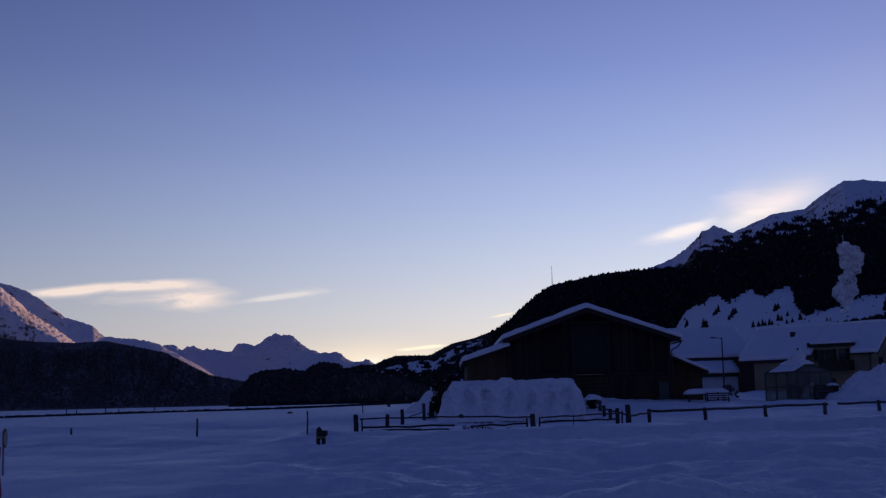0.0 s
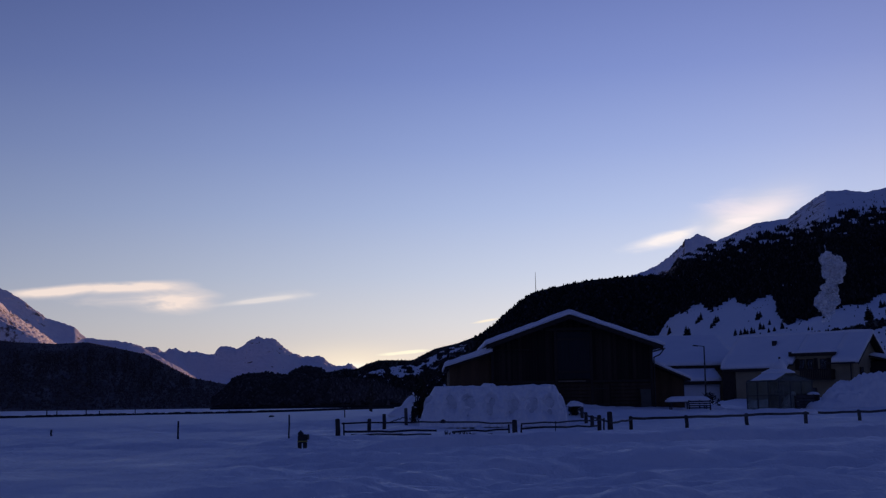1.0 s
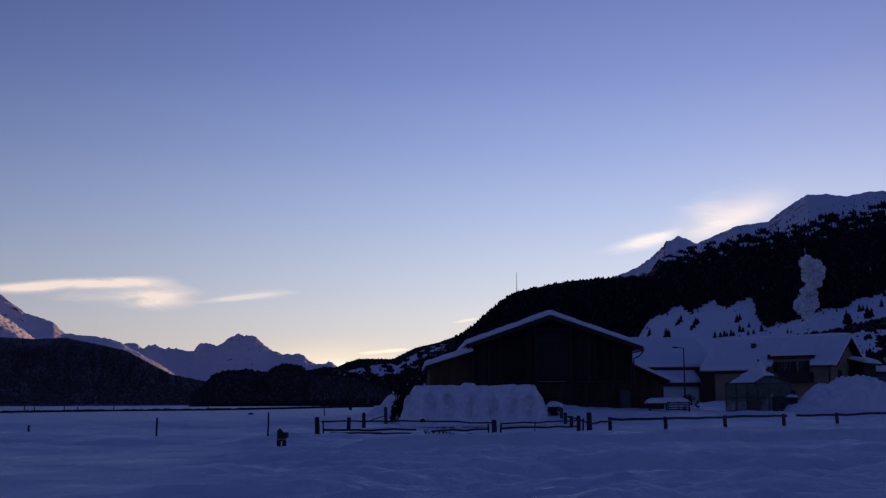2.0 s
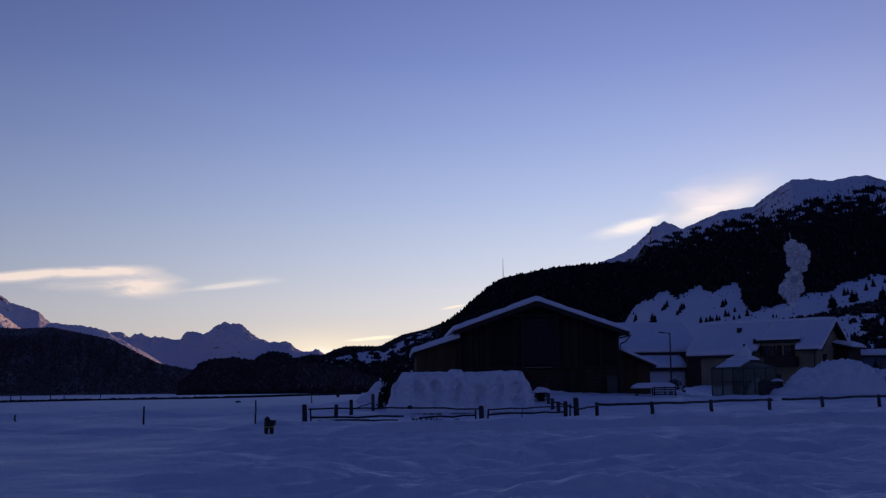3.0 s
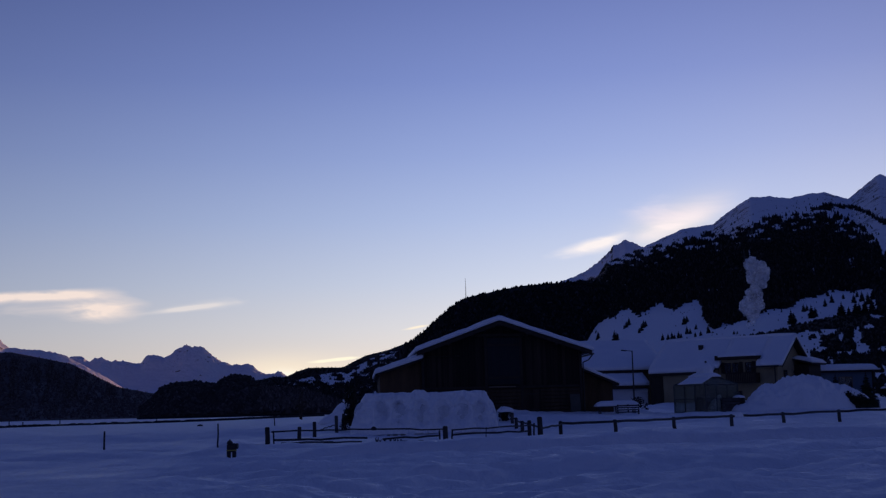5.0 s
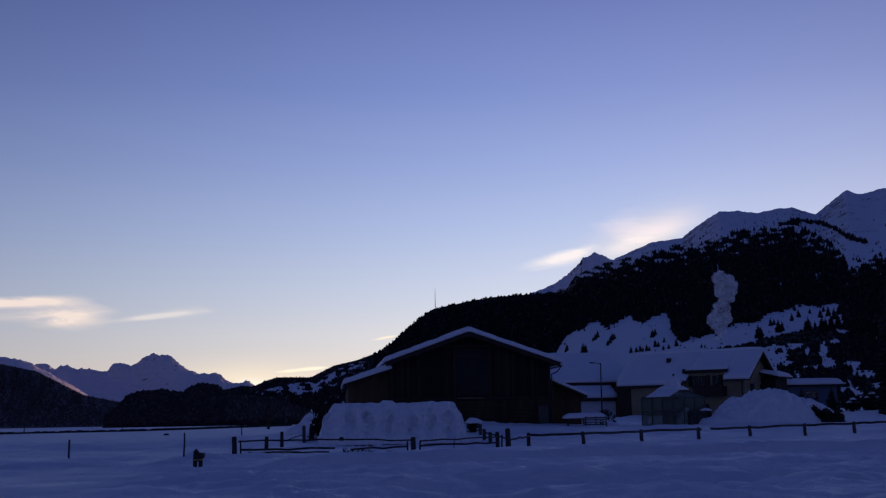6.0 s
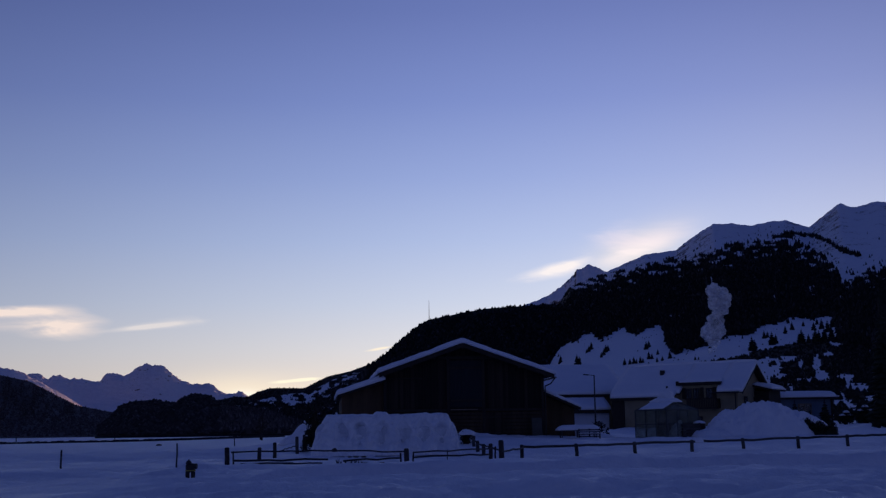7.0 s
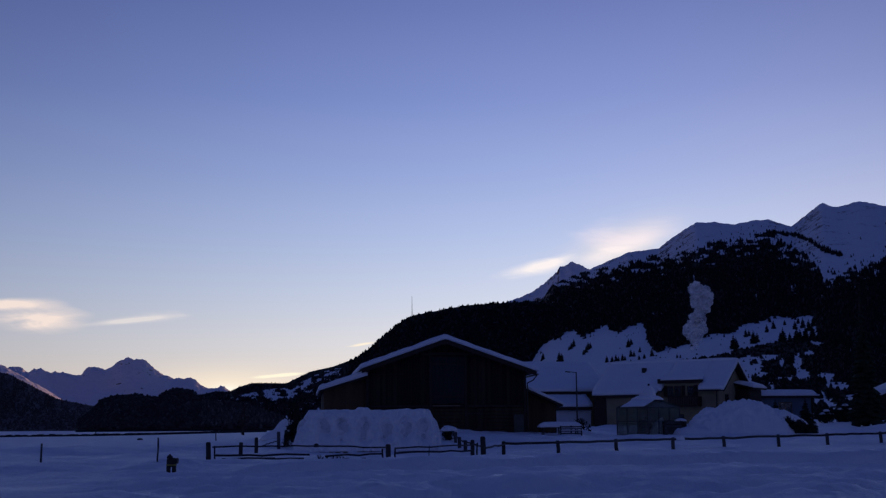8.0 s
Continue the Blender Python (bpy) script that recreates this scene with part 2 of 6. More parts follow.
def alpine_material(name, rock_share, scale, steepness=0.55):
    m = bpy.data.materials.new(name)
    m.use_nodes = True
    k = Nodes(m.node_tree)
    bsdf = m.node_tree.nodes["Principled BSDF"]
    at = k.add("ShaderNodeTexCoord").outputs["Object"]
    big, small = k.noise(at, scale, 6.0, 0.6, 0.3), k.noise(at, scale * 6, 6.0, 0.65)
    steep = k.add("ShaderNodeSeparateXYZ")
    k.put(steep.inputs[0], k.add("ShaderNodeNewGeometry").outputs["Normal"])
    bare = k.math("ADD", k.math("MULTIPLY", k.math("SUBTRACT", 0.8, steep.outputs[2]), steepness), k.math("SUBTRACT", k.math("ADD", k.math("MULTIPLY", big, 0.5), k.math("MULTIPLY", small, 0.5)), 0.5))
    mask = k.range(bare, 0.16 - rock_share, 0.24 - rock_share)
    k.put(bsdf.inputs["Base Color"], k.mix(mask, k.ramp(small, [(0.3, (0.78, 0.80, 0.85)), (0.7, (0.90, 0.91, 0.93))]), k.ramp(small, [(0.3, (0.05, 0.045, 0.045)), (0.7, (0.17, 0.14, 0.125))])))
    bsdf.inputs["Roughness"].default_value = 0.9
    bsdf.inputs["Specular IOR Level"].default_value = 0.1
    b = k.add("ShaderNodeBump")
    b.inputs["Strength"].default_value, b.inputs["Distance"].default_value = 0.7, 0.08 / scale
    k.put(b.inputs["Height"], k.math("ADD", big, k.math("MULTIPLY", small, 0.4)))
    k.put(bsdf.inputs["Normal"], b.outputs[0])
    return m


ALPINE = alpine_material("alpine_snow_and_rock", 0.115, 0.006)
RIBS = alpine_material("rocky_spur_snow", 0.135, 0.014, 0.06)
FAR_SNOW = alpine_material("far_range_snow", 0.06, 0.010, 0.40)
MEADOW_SNOW = alpine_material("meadow_snow", -0.04, 0.03)
SLOPE_SNOW = alpine_material("open_slope_snow", 0.17, 0.022)


def glass_material(name, colour, rough, trans):
    m = bpy.data.materials.new(name)
    m.use_nodes = True
    k = Nodes(m.node_tree)
    bsdf = m.node_tree.nodes["Principled BSDF"]
    at = k.add("ShaderNodeTexCoord").outputs["Object"]
    bsdf.inputs["Base Color"].default_value = (*colour, 1)
    k.put(bsdf.inputs["Roughness"], k.range(k.noise(at, 3.0, 4.0), 0.3, 0.7, rough, rough + 0.12))
    bsdf.inputs["Transmission Weight"].default_value = trans
    bsdf.inputs["IOR"].default_value = 1.45
    bsdf.inputs["Specular IOR Level"].default_value = 0.3
    return m


PANE = glass_material("window_glass", (0.55, 0.6, 0.65), 0.03, 0.9)


def film_glass(name, tint, film):
    """Thin old glass: mostly clear, with a film of dirt and rime in patches."""
    m = bpy.data.materials.new(name)
    m.use_nodes = True
    k = Nodes(m.node_tree)
    bsdf = m.node_tree.nodes["Principled BSDF"]
    at = k.add("ShaderNodeTexCoord").outputs["Object"]
    bsdf.inputs["Base Color"].default_value = (*film, 1)
    bsdf.inputs["Roughness"].default_value = 0.25
    clear = k.add("ShaderNodeBsdfTransparent")
    clear.inputs[0].default_value = (*tint, 1)
    both = k.add("ShaderNodeMixShader")
    k.put(both.inputs[0], k.range(k.noise(at, 1.7, 6.0, 0.65), 0.3, 0.75, 0.10, 0.42))
    k.put(both.inputs[1], clear.outputs[0])
    k.put(both.inputs[2], bsdf.outputs[0])
    k.put(m.node_tree.nodes["Material Output"].inputs[0], both.outputs[0])
    return m


FROSTY = film_glass("dim_greenhouse_glass", (0.86, 0.88, 0.84), (0.26, 0.27, 0.23))
DULL_STEEL = surface("dull_weathered_steel", [(0.04, 0.045, 0.05), (0.09, 0.095, 0.10)], 4.0, 30.0, 0.7, 0.3, bump=0.15, dist=0.003)
# near-black tone that stands for the darkness inside a room
ROOM_SHADE = surface("unlit_room_tone", [(0.006, 0.006, 0.007), (0.014, 0.013, 0.013)], 1.0, 8.0, 0.9, bump=0.1)


def smoke_material():
    m = bpy.data.materials.new("chimney_smoke")
    m.use_nodes = True
    m.node_tree.nodes.clear()
    k = Nodes(m.node_tree)
    at = k.add("ShaderNodeTexCoord").outputs["Object"]
    diff = k.add("ShaderNodeBsdfDiffuse")
    diff.inputs[0].default_value = (0.93, 0.93, 0.94, 1)
    lit = k.add("ShaderNodeBsdfTranslucent")
    lit.inputs[0].default_value = (0.93, 0.93, 0.94, 1)
    both = k.add("ShaderNodeMixShader")
    both.inputs[0].default_value = 0.5
    k.put(both.inputs[1], diff.outputs[0])
    k.put(both.inputs[2], lit.outputs[0])
    clear = k.add("ShaderNodeBsdfTransparent")
    mixed = k.add("ShaderNodeMixShader")
    k.put(mixed.inputs[0], k.range(k.noise(at, 0.055, 7.0, 0.68), 0.36, 0.60, 0.0, 0.9))
    k.put(mixed.inputs[1], clear.outputs[0])
    k.put(mixed.inputs[2], both.outputs[0])
    k.put(k.add("ShaderNodeOutputMaterial").inputs[0], mixed.outputs[0])
    return m


SMOKE = smoke_material()


# ---------------------------------------------------------------- mesh helpers
def smooth(a, b, v):
    t = min(1.0, max(0.0, (v - a) / (b - a)))
    return t * t * (3 - 2 * t)


def along(points, v):
    """The value at v on a line through the points."""
    if v <= points[0][0]:
        return points[0][1]
    for (a, b), (c, d) in zip(points, points[1:]):
        if v <= c:
            return b + (d - b) * (v - a) / (c - a)
    return points[-1][1]


def fast_mesh(name, verts, faces, materials, slots=None, shade=False):
    """A mesh from arrays: verts (n, 3), faces (m, 3 or 4)."""
    me = bpy.data.meshes.new(name)
    verts, faces = np.asarray(verts, dtype=np.float32), np.asarray(faces, dtype=np.int32)
    n = faces.shape[1]
    me.vertices.add(len(verts))
    me.vertices.foreach_set("co", verts.ravel())
    me.loops.add(faces.size)
    me.loops.foreach_set("vertex_index", faces.ravel())
    me.polygons.add(len(faces))
    me.polygons.foreach_set("loop_start", np.arange(0, faces.size, n, dtype=np.int32))
    me.polygons.foreach_set("loop_total", np.full(len(faces), n, dtype=np.int32))
    if slots is not None:
        me.polygons.foreach_set("material_index", np.asarray(slots, dtype=np.int32))
    me.update(calc_edges=True)
    me.validate()
    if shade:
        me.polygons.foreach_set("use_smooth", np.ones(len(me.polygons), dtype=bool))
    for m in materials:
        me.materials.append(m)
    return me


def thing(name, x, y, z, turn=0.0, label="", category="", group="", kind=""):
    ob = new(name)
    ob.matrix_basis = pose(x, y, z, 0, 0, turn)
    ob.empty_display_size = 0.3
    return tagged(ob, label, category, group, kind)


def part(name, bm, material, parent=None, label="", shade=False):
    """Links a bmesh as one mesh object under a thing or a part."""
    me = bpy.data.meshes.new(name)
    if shade:
        for f in bm.faces:
            f.smooth = True
    bm.to_mesh(me)
    bm.free()
    me.materials.append(material)
    ob = new(name, me)
    if parent is not None:
        ob.parent = parent
    return tagged(ob, label)


def block(bm, sx, sy, sz, m=None, bevel=0.0):
    """A box with its middle at the origin of m, edges bevelled."""
    r = bmesh.ops.create_cube(bm, size=1.0, matrix=(m or Matrix()) @ Matrix.Diagonal((sx, sy, sz, 1)))
    if bevel:
        edges = list({e for v in r["verts"] for e in v.link_edges})
        bmesh.ops.bevel(bm, geom=edges, offset=bevel, segments=1, affect="EDGES")
    return bm


def box(sx, sy, sz, x=0, y=0, z=0, rx=0, ry=0, rz=0, bevel=0.0):
    return block(bmesh.new(), sx, sy, sz, pose(x, y, z, rx, ry, rz), bevel)


def tube(bm, a, b, r0, r1=None, sides=10, wobble=0.0, rings=1, seed=0):
    """A round bar from a to b, tapered, with uneven section."""
    rnd = random.Random(seed)
    a, b = Vector(a), Vector(b)
    r1 = r0 if r1 is None else r1
    q = (b - a).to_track_quat("Z", "Y").to_matrix()
    loops = []
    for i in range(rings + 1):
        t = i / rings
        c = a.lerp(b, t) + q @ Vector((rnd.uniform(-1, 1), rnd.uniform(-1, 1), 0)) * wobble * (1 if 0 < i < rings else 0)
        r = r0 + (r1 - r0) * t
        loops.append([bm.verts.new(c + q @ Vector((math.cos(j * math.tau / sides), math.sin(j * math.tau / sides), 0)) * r * (1 + rnd.uniform(-1, 1) * wobble)) for j in range(sides)])
    for lo, hi in zip(loops, loops[1:]):
        for j in range(sides):
            bm.faces.new((lo[j], lo[(j + 1) % sides], hi[(j + 1) % sides], hi[j]))
    bm.faces.new(loops[0][::-1])
    bm.faces.new(loops[-1])
    return bm


def prism(outline, y0, y1):
    """A solid with the given outline in x and z, from y0 to y1."""
    bm = bmesh.new()
    a = [bm.verts.new((x, y0, z)) for x, z in outline]
    b = [bm.verts.new((x, y1, z)) for x, z in outline]
    bm.faces.new(a)
    bm.faces.new(b[::-1])
    n = len(a)
    for i in range(n):
        bm.faces.new((a[i], b[i], b[(i + 1) % n], a[(i + 1) % n]))
    bmesh.ops.recalc_face_normals(bm, faces=bm.faces)
    return bm


def snow_slab(sx, sy, thick, m, seed, nx=24, ny=12, rough=0.05, sag=0.12):
    """A soft layer of snow: thick in the middle, rounded and uneven at the edges, flat below."""
    bm = bmesh.new()
    rnd = Vector((seed * 7.3, seed * 3.1, 0))
    top, low = [], []
    for j in range(ny + 1):
        for i in range(nx + 1):
            u, v = i / nx * 2 - 1, j / ny * 2 - 1
            edge_u, edge_v = (1 - abs(u)) * sx / 2, (1 - abs(v)) * sy / 2
            round_off = min(1.0, edge_u / max(thick, 0.01)) ** 0.5 * min(1.0, edge_v / max(thick, 0.01)) ** 0.5
            x, y = u * sx / 2, v * sy / 2
            n = noise.noise(Vector((x, y, 0)) * 0.7 + rnd) + 0.5 * noise.noise(Vector((x, y, 0)) * 2.1 + rnd)
            wob = noise.noise(Vector((x * 0.9, y * 0.9, 3)) + rnd) * sag
            ex = x + (wob if abs(u) == 1 else 0)
            ey = y + (wob if abs(v) == 1 else 0)
            top.append(bm.verts.new(m @ Vector((ex, ey, thick * (0.25 + 0.75 * round_off) + n * rough))))
            low.append(bm.verts.new(m @ Vector((ex, ey, 0))))
    w = nx + 1
    for j in range(ny):
        for i in range(nx):
            a = j * w + i
            bm.faces.new((top[a], top[a + 1], top[a + w + 1], top[a + w]))
            bm.faces.new((low[a + w], low[a + w + 1], low[a + 1], low[a]))
    for i in range(nx):
        bm.faces.new((low[i], low[i + 1], top[i + 1], top[i]))
        a = ny * w + i
        bm.faces.new((low[a + 1], low[a], top[a], top[a + 1]))
    for j in range(ny):
        a = j * w
        bm.faces.new((low[a + w], low[a], top[a], top[a + w]))
        a = j * w + nx
        bm.faces.new((low[a], low[a + w], top[a + w], top[a]))
    return bm


def lump(rx, ry, rz, seed, rough=0.12, scale=0.8, flat=True, sub=4):
    """A heap with an uneven skin, flat below."""
    bm = bmesh.new()
    bmesh.ops.create_icosphere(bm, subdivisions=sub, radius=1.0)
    off = Vector((seed * 3.7, seed * 1.9, seed * 5.3))
    for v in bm.verts:
        p = Vector((v.co.x * rx, v.co.y * ry, v.co.z * rz))
        n = noise.fractal(p * scale + off, 0.9, 2.0, 4)
        p *= 1 + rough * n
        if flat and p.z < 0:
            p.z = p.z * 0.15
        v.co = p
    return bm


# ---------------------------------------------------------------- the lie of the land
def ground_z(x, y):
    """Height of the snow: a flat field that rises a little to the village."""
    rise = (1.15 - 0.5 * smooth(14, 26, x)) * smooth(74, 99, y - 0.06 * max(0, x - 15)) * smooth(-9, 3, x)
    rise += 0.6 * smooth(104, 126, y) * smooth(10, 22, x)
    side = 0.0135 * min(60, max(0.0, x - 15)) * smooth(40, 72, y)
    return rise + side


def drift_z(x, y):
    """Drifts, wind ribs and tracks on top of the lie of the land."""
    p = Vector((x, y, 0))
    rough = smooth(-2.0, 2.0, x + 0.6 + 0.13 * y + 1.2 * noise.noise(Vector((x * 0.15, y * 0.12, 6.6))))
    calm = 0.20 + 0.80 * max(rough, 0.6 * smooth(42, 60, y))
    far = smooth(160, 60, y)
    trail = smooth(-7, 1, x) * smooth(36, 42, y) * smooth(64, 60, y)  # the levelled strip before the fence
    d = 0.14 * noise.noise(Vector((x * 0.10, y * 0.12, 1.7)))
    # broad soft mounds, steeper on the side that faces the field
    q = 0.30 * noise.noise(Vector((x * 0.12, y * 0.10, 3.3)))
    lean = y + 1.5 * noise.noise(Vector((x * 0.21 + q, y * 0.26 - q, 4.1)))
    mound = noise.noise(Vector((x * 0.21 + q, lean * 0.26 - q, 4.1))) + 0.5 * noise.noise(Vector((x * 0.40, lean * 0.62, 5.7)))
    d += 0.42 * mound * calm * (1 - 0.85 * trail)
    ribs = noise.noise(Vector((x * 0.45, lean * 1.0, 8.8))) + 0.45 * noise.noise(Vector((x * 1.0, y * 2.4, 2.2)))
    d += 0.19 * ribs * calm * far * (1 - 0.6 * trail)
    d += (0.075 * noise.noise(Vector((x * 1.7, y * 2.9, 0))) + 0.03 * noise.noise(p * 4.6)) * calm * far
    # trodden holes
    tread = noise.noise(Vector((x * 1.7, y * 1.3, 14.0)))
    d -= 0.16 * smooth(0.42, 0.62, tread) * smooth(0.1, 0.35, noise.noise(Vector((x * 0.16, y * 0.10, 12.0)))) * rough * smooth(44, 38, y)
    # low bank that faces the field, with the packed trail on top of it
    q = y - 45.0 - 0.45 * math.sin(x * 0.13) - 0.5 * noise.noise(Vector((x * 0.25, 3.0, 0)))
    here = smooth(-8, 2, x) * (0.85 + 0.4 * noise.noise(Vector((x * 0.2, 3.0, 0))))
    d += here * (0.60 * smooth(-0.2, 0.65, q) * math.exp(-max(0.0, q - 0.65) / 6.0) + 0.15 * math.exp(-((q + 1.3) / 0.5) ** 2) - 0.14 * math.exp(-((q + 0.3) / 0.4) ** 2))
    q = y - 37.4 - 0.06 * x - 0.35 * math.sin(x * 0.21)
    d += (-0.16 * math.exp(-(q / 0.8) ** 2) + 0.12 * math.exp(-((q - 1.6) / 0.6) ** 2)) * smooth(-8, 2, x) * (0.75 + 0.5 * noise.noise(Vector((x * 0.2, 37.6, 0))))
    # narrow trench along the foot of the roadside fence, shaped for its shadow line
    q = y - (65.2 + 0.305 * max(0.0, x - 10.0)) + 0.25 * noise.noise(Vector((x * 0.4, 1.0, 9)))
    d -= 0.16 * math.exp(-(q / 0.5) ** 2) * smooth(9.5, 11.5, x)
    d -= 0.12 * (1 - rough)
    return d * (1 - 0.55 * smooth(58, 64, y) * smooth(86, 78, y))


def snow_z(x, y):
    return ground_z(x, y) + (drift_z(x, y) if 10 < y < 200 else 0.0)


def build_ground():
    az = np.concatenate([np.arange(-180, -30, 6.0), np.arange(-30, 36, 0.22), np.arange(36, 180, 6.0)])
    r = np.concatenate([[3.0, 8.0, 12.0], np.geomspace(15, 130, 330), np.geomspace(134, 4900, 60)])
    verts = [(0.0, 0.0, 0.0)]
    for a in az:
        s, c = math.sin(radians(a)), math.cos(radians(a))
        for d in r:
            x, y = s * d, c * d
            verts.append((x, y, snow_z(x, y) if y > 0 else 0.0))
    n, m = len(az), len(r)
    i, j = np.meshgrid(np.arange(n), np.arange(m - 1), indexing="ij")
    a = 1 + i * m + j
    b = 1 + ((i + 1) % n) * m + j
    quads = np.stack([a, a + 1, b + 1, b], -1).reshape(-1, 4)
    me = fast_mesh("ground", verts, quads[:, ::-1], [FIELD_SNOW], shade=True)
    bm = bmesh.new()
    bm.from_mesh(me)
    bm.verts.ensure_lookup_table()
    for k in range(n):
        bm.faces.new((bm.verts[0], bm.verts[1 + ((k + 1) % n) * m], bm.verts[1 + k * m]))
    bmesh.ops.recalc_face_normals(bm, faces=bm.faces)
    for f in bm.faces:
        f.smooth = True
    bm.to_mesh(me)
    bm.free()
    tagged(new("ground", me), "wind-worked blue-grey snow field crossed by packed trails", "snow field", kind="structure")


build_ground()


# ---------------------------------------------------------------- mountains
class Slope:
    """A hill or mountain seen across the valley, by direction (degrees), from its foot to its ridge."""

    def __init__(self, name, ridge, foot, near, far, power, relief, relief_scale, materials, wooded=None, az_step=0.12, rows=90, label="", crags=0.0):
        self.ridge, self.foot, self.near, self.far, self.power, self.wooded = ridge, foot, near, far, power, wooded
        self.relief, self.relief_scale, self.crags, self.seed = relief, relief_scale, crags, len(name) * 3.3
        span = np.arange(ridge[0][0], ridge[-1][0] + 0.05, 0.025)
        sharp = np.interp(span, [q[0] for q in ridge], [q[1] for q in ridge])
        padded = np.concatenate([np.full(64, sharp[0]), sharp, np.full(64, sharp[-1])])
        self.sharp, self.soft = sharp.tolist(), np.convolve(padded, np.hanning(129) / np.hanning(129).sum(), "valid").tolist()
        az = np.arange(ridge[0][0], ridge[-1][0] + 1e-6, az_step)
        s = np.concatenate([np.linspace(-0.06, 1.0, rows), 1.0 + np.array([0.03, 0.1, 0.25, 0.6])])
        verts = np.array([self.place(a, k) for a in az for k in s])
        n, m = len(az), len(s)
        i, j = np.meshgrid(np.arange(n - 1), np.arange(m - 1), indexing="ij")
        a = i * m + j
        quads = np.stack([a, a + m, a + m + 1, a + 1], -1).reshape(-1, 4)
        slots = None
        if wooded:
            open_ground = len(materials) - 1  # the last material lies on open ground low down
            slots = []
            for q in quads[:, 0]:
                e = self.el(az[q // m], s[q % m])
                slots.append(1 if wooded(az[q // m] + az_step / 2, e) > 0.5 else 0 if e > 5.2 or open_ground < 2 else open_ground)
        me = fast_mesh(name, verts, quads, materials, slots, shade=True)
        tagged(new(name, me), label, "mountain", kind="structure")

    def top(self, a):
        return self.look_up(self.sharp, a)

    def look_up(self, table, a):
        q = min(max((a - self.ridge[0][0]) * 40, 0.0), len(table) - 1.001)
        i = int(q)
        return table[i] + (table[i + 1] - table[i]) * (q - i)

    def el(self, a, s):
        t = self.top(a)
        if s < 1:
            t += (min(self.look_up(self.soft, a), t + 0.35) - t) * (1 - max(0.0, s) ** 4)
        return self.foot + (t - self.foot) * s

    def place(self, a, s):
        e = self.el(a, min(s, 1.0))
        k = max(s, 0.0)
        d = self.near + (self.far - self.near) * k ** self.power
        h = EYE + d * math.tan(radians(e))
        if s > 1:
            h = (EYE + self.far * math.tan(radians(self.top(a)))) * (1 - 0.75 * (s - 1))
        if s < 0:
            h = -6.0
        x, y = math.sin(radians(a)) * d, math.cos(radians(a)) * d
        p = Vector((x, y, h * 1.5)) / self.relief_scale + Vector((self.seed, 0, 0))
        bend = math.sin(math.pi * min(1.0, k) ** 0.8) * (d / self.far) ** 1.3 * min(1.0, (self.top(a) - self.foot) / 4.0) if s < 1 else 0.0
        n = 0.45 * noise.fractal(p, 0.8, 2.1, 5) + 0.55 * (noise.ridged_multi_fractal(p * 0.9, 0.9, 2.1, 5, 1.0, 2.0) - 1.0)
        lift = 0.0
        if self.crags and s > 0.6:
            lift = self.crags * (0.22 * noise.noise(p * 5.0) + 0.36 * noise.noise(p * 15.0) + 0.45 * noise.noise(p * 37.0)) * smooth(0.6, 1.0, s)
        push = 1 + self.relief * max(bend, 0.0) * (2.2 * n + 1.5 * noise.noise(p * 1.3 + Vector((9, 9, 9)))) / d
        return (x * push, y * push, EYE + (h - EYE) * push + lift)

    def at(self, a, e):
        """The place on the slope that lies in this direction."""
        s = (e - self.foot) / max(0.05, self.top(a) - self.foot)
        for _ in range(3):
            s += (e - self.el(a, s)) / max(0.05, self.top(a) - self.foot)
        return self.place(a, min(0.995, max(0.0, s)))


def conifers(name, places, heights, label, seed, slim=0.2, material=None):
    """Far woods: many small trees with uneven, stepped crowns in one mesh."""
    rng = np.random.default_rng(seed)
    n, sides, tiers = len(places), 6, 3
    base, tip, rad = np.array([0.06, 0.34, 0.62]), np.array([0.62, 0.84, 1.0]), np.array([1.0, 0.72, 0.42])
    if slim > 0.3:  # broad crowns
        base, tip, rad = np.array([0.05, 0.25, 0.5]), np.array([0.75, 0.92, 1.0]), np.array([0.85, 1.0, 0.75])
    per = tiers * (sides + 1)
    verts = np.zeros((n, per, 3), dtype=np.float32)
    turn = rng.uniform(0, math.tau, n)
    girth = rng.uniform(0.7, 1.4, n)
    for k in range(tiers):
        for j in range(sides):
            ang = turn + math.tau * (j + 0.5 * k) / sides
            r = heights * slim * rad[k] * rng.uniform(0.5, 1.5, n) * girth
            verts[:, k * (sides + 1) + j, 0] = np.cos(ang) * r
            verts[:, k * (sides + 1) + j, 1] = np.sin(ang) * r
            verts[:, k * (sides + 1) + j, 2] = heights * (base[k] + rng.uniform(-0.06, 0.06, n))
        apex = k * (sides + 1) + sides
        verts[:, apex, 0] = heights * rng.uniform(-0.03, 0.03, n)
        verts[:, apex, 1] = heights * rng.uniform(-0.03, 0.03, n)
        verts[:, apex, 2] = heights * tip[k]
    # join the tiers of a tree into one island by sharing the axis vertex
    verts += np.asarray(places, dtype=np.float32)[:, None, :]
    tris = []
    for k in range(tiers):
        for j in range(sides):
            tris.append((k * (sides + 1) + j, k * (sides + 1) + (j + 1) % sides, k * (sides + 1) + sides))
    tris = (np.array(tris)[None] + (np.arange(n) * per)[:, None, None]).reshape(-1, 3)
    me = fast_mesh(name, verts.reshape(-1, 3), tris, [material or FOREST])
    return tagged(new(name, me), label, "forest", kind="stuff")


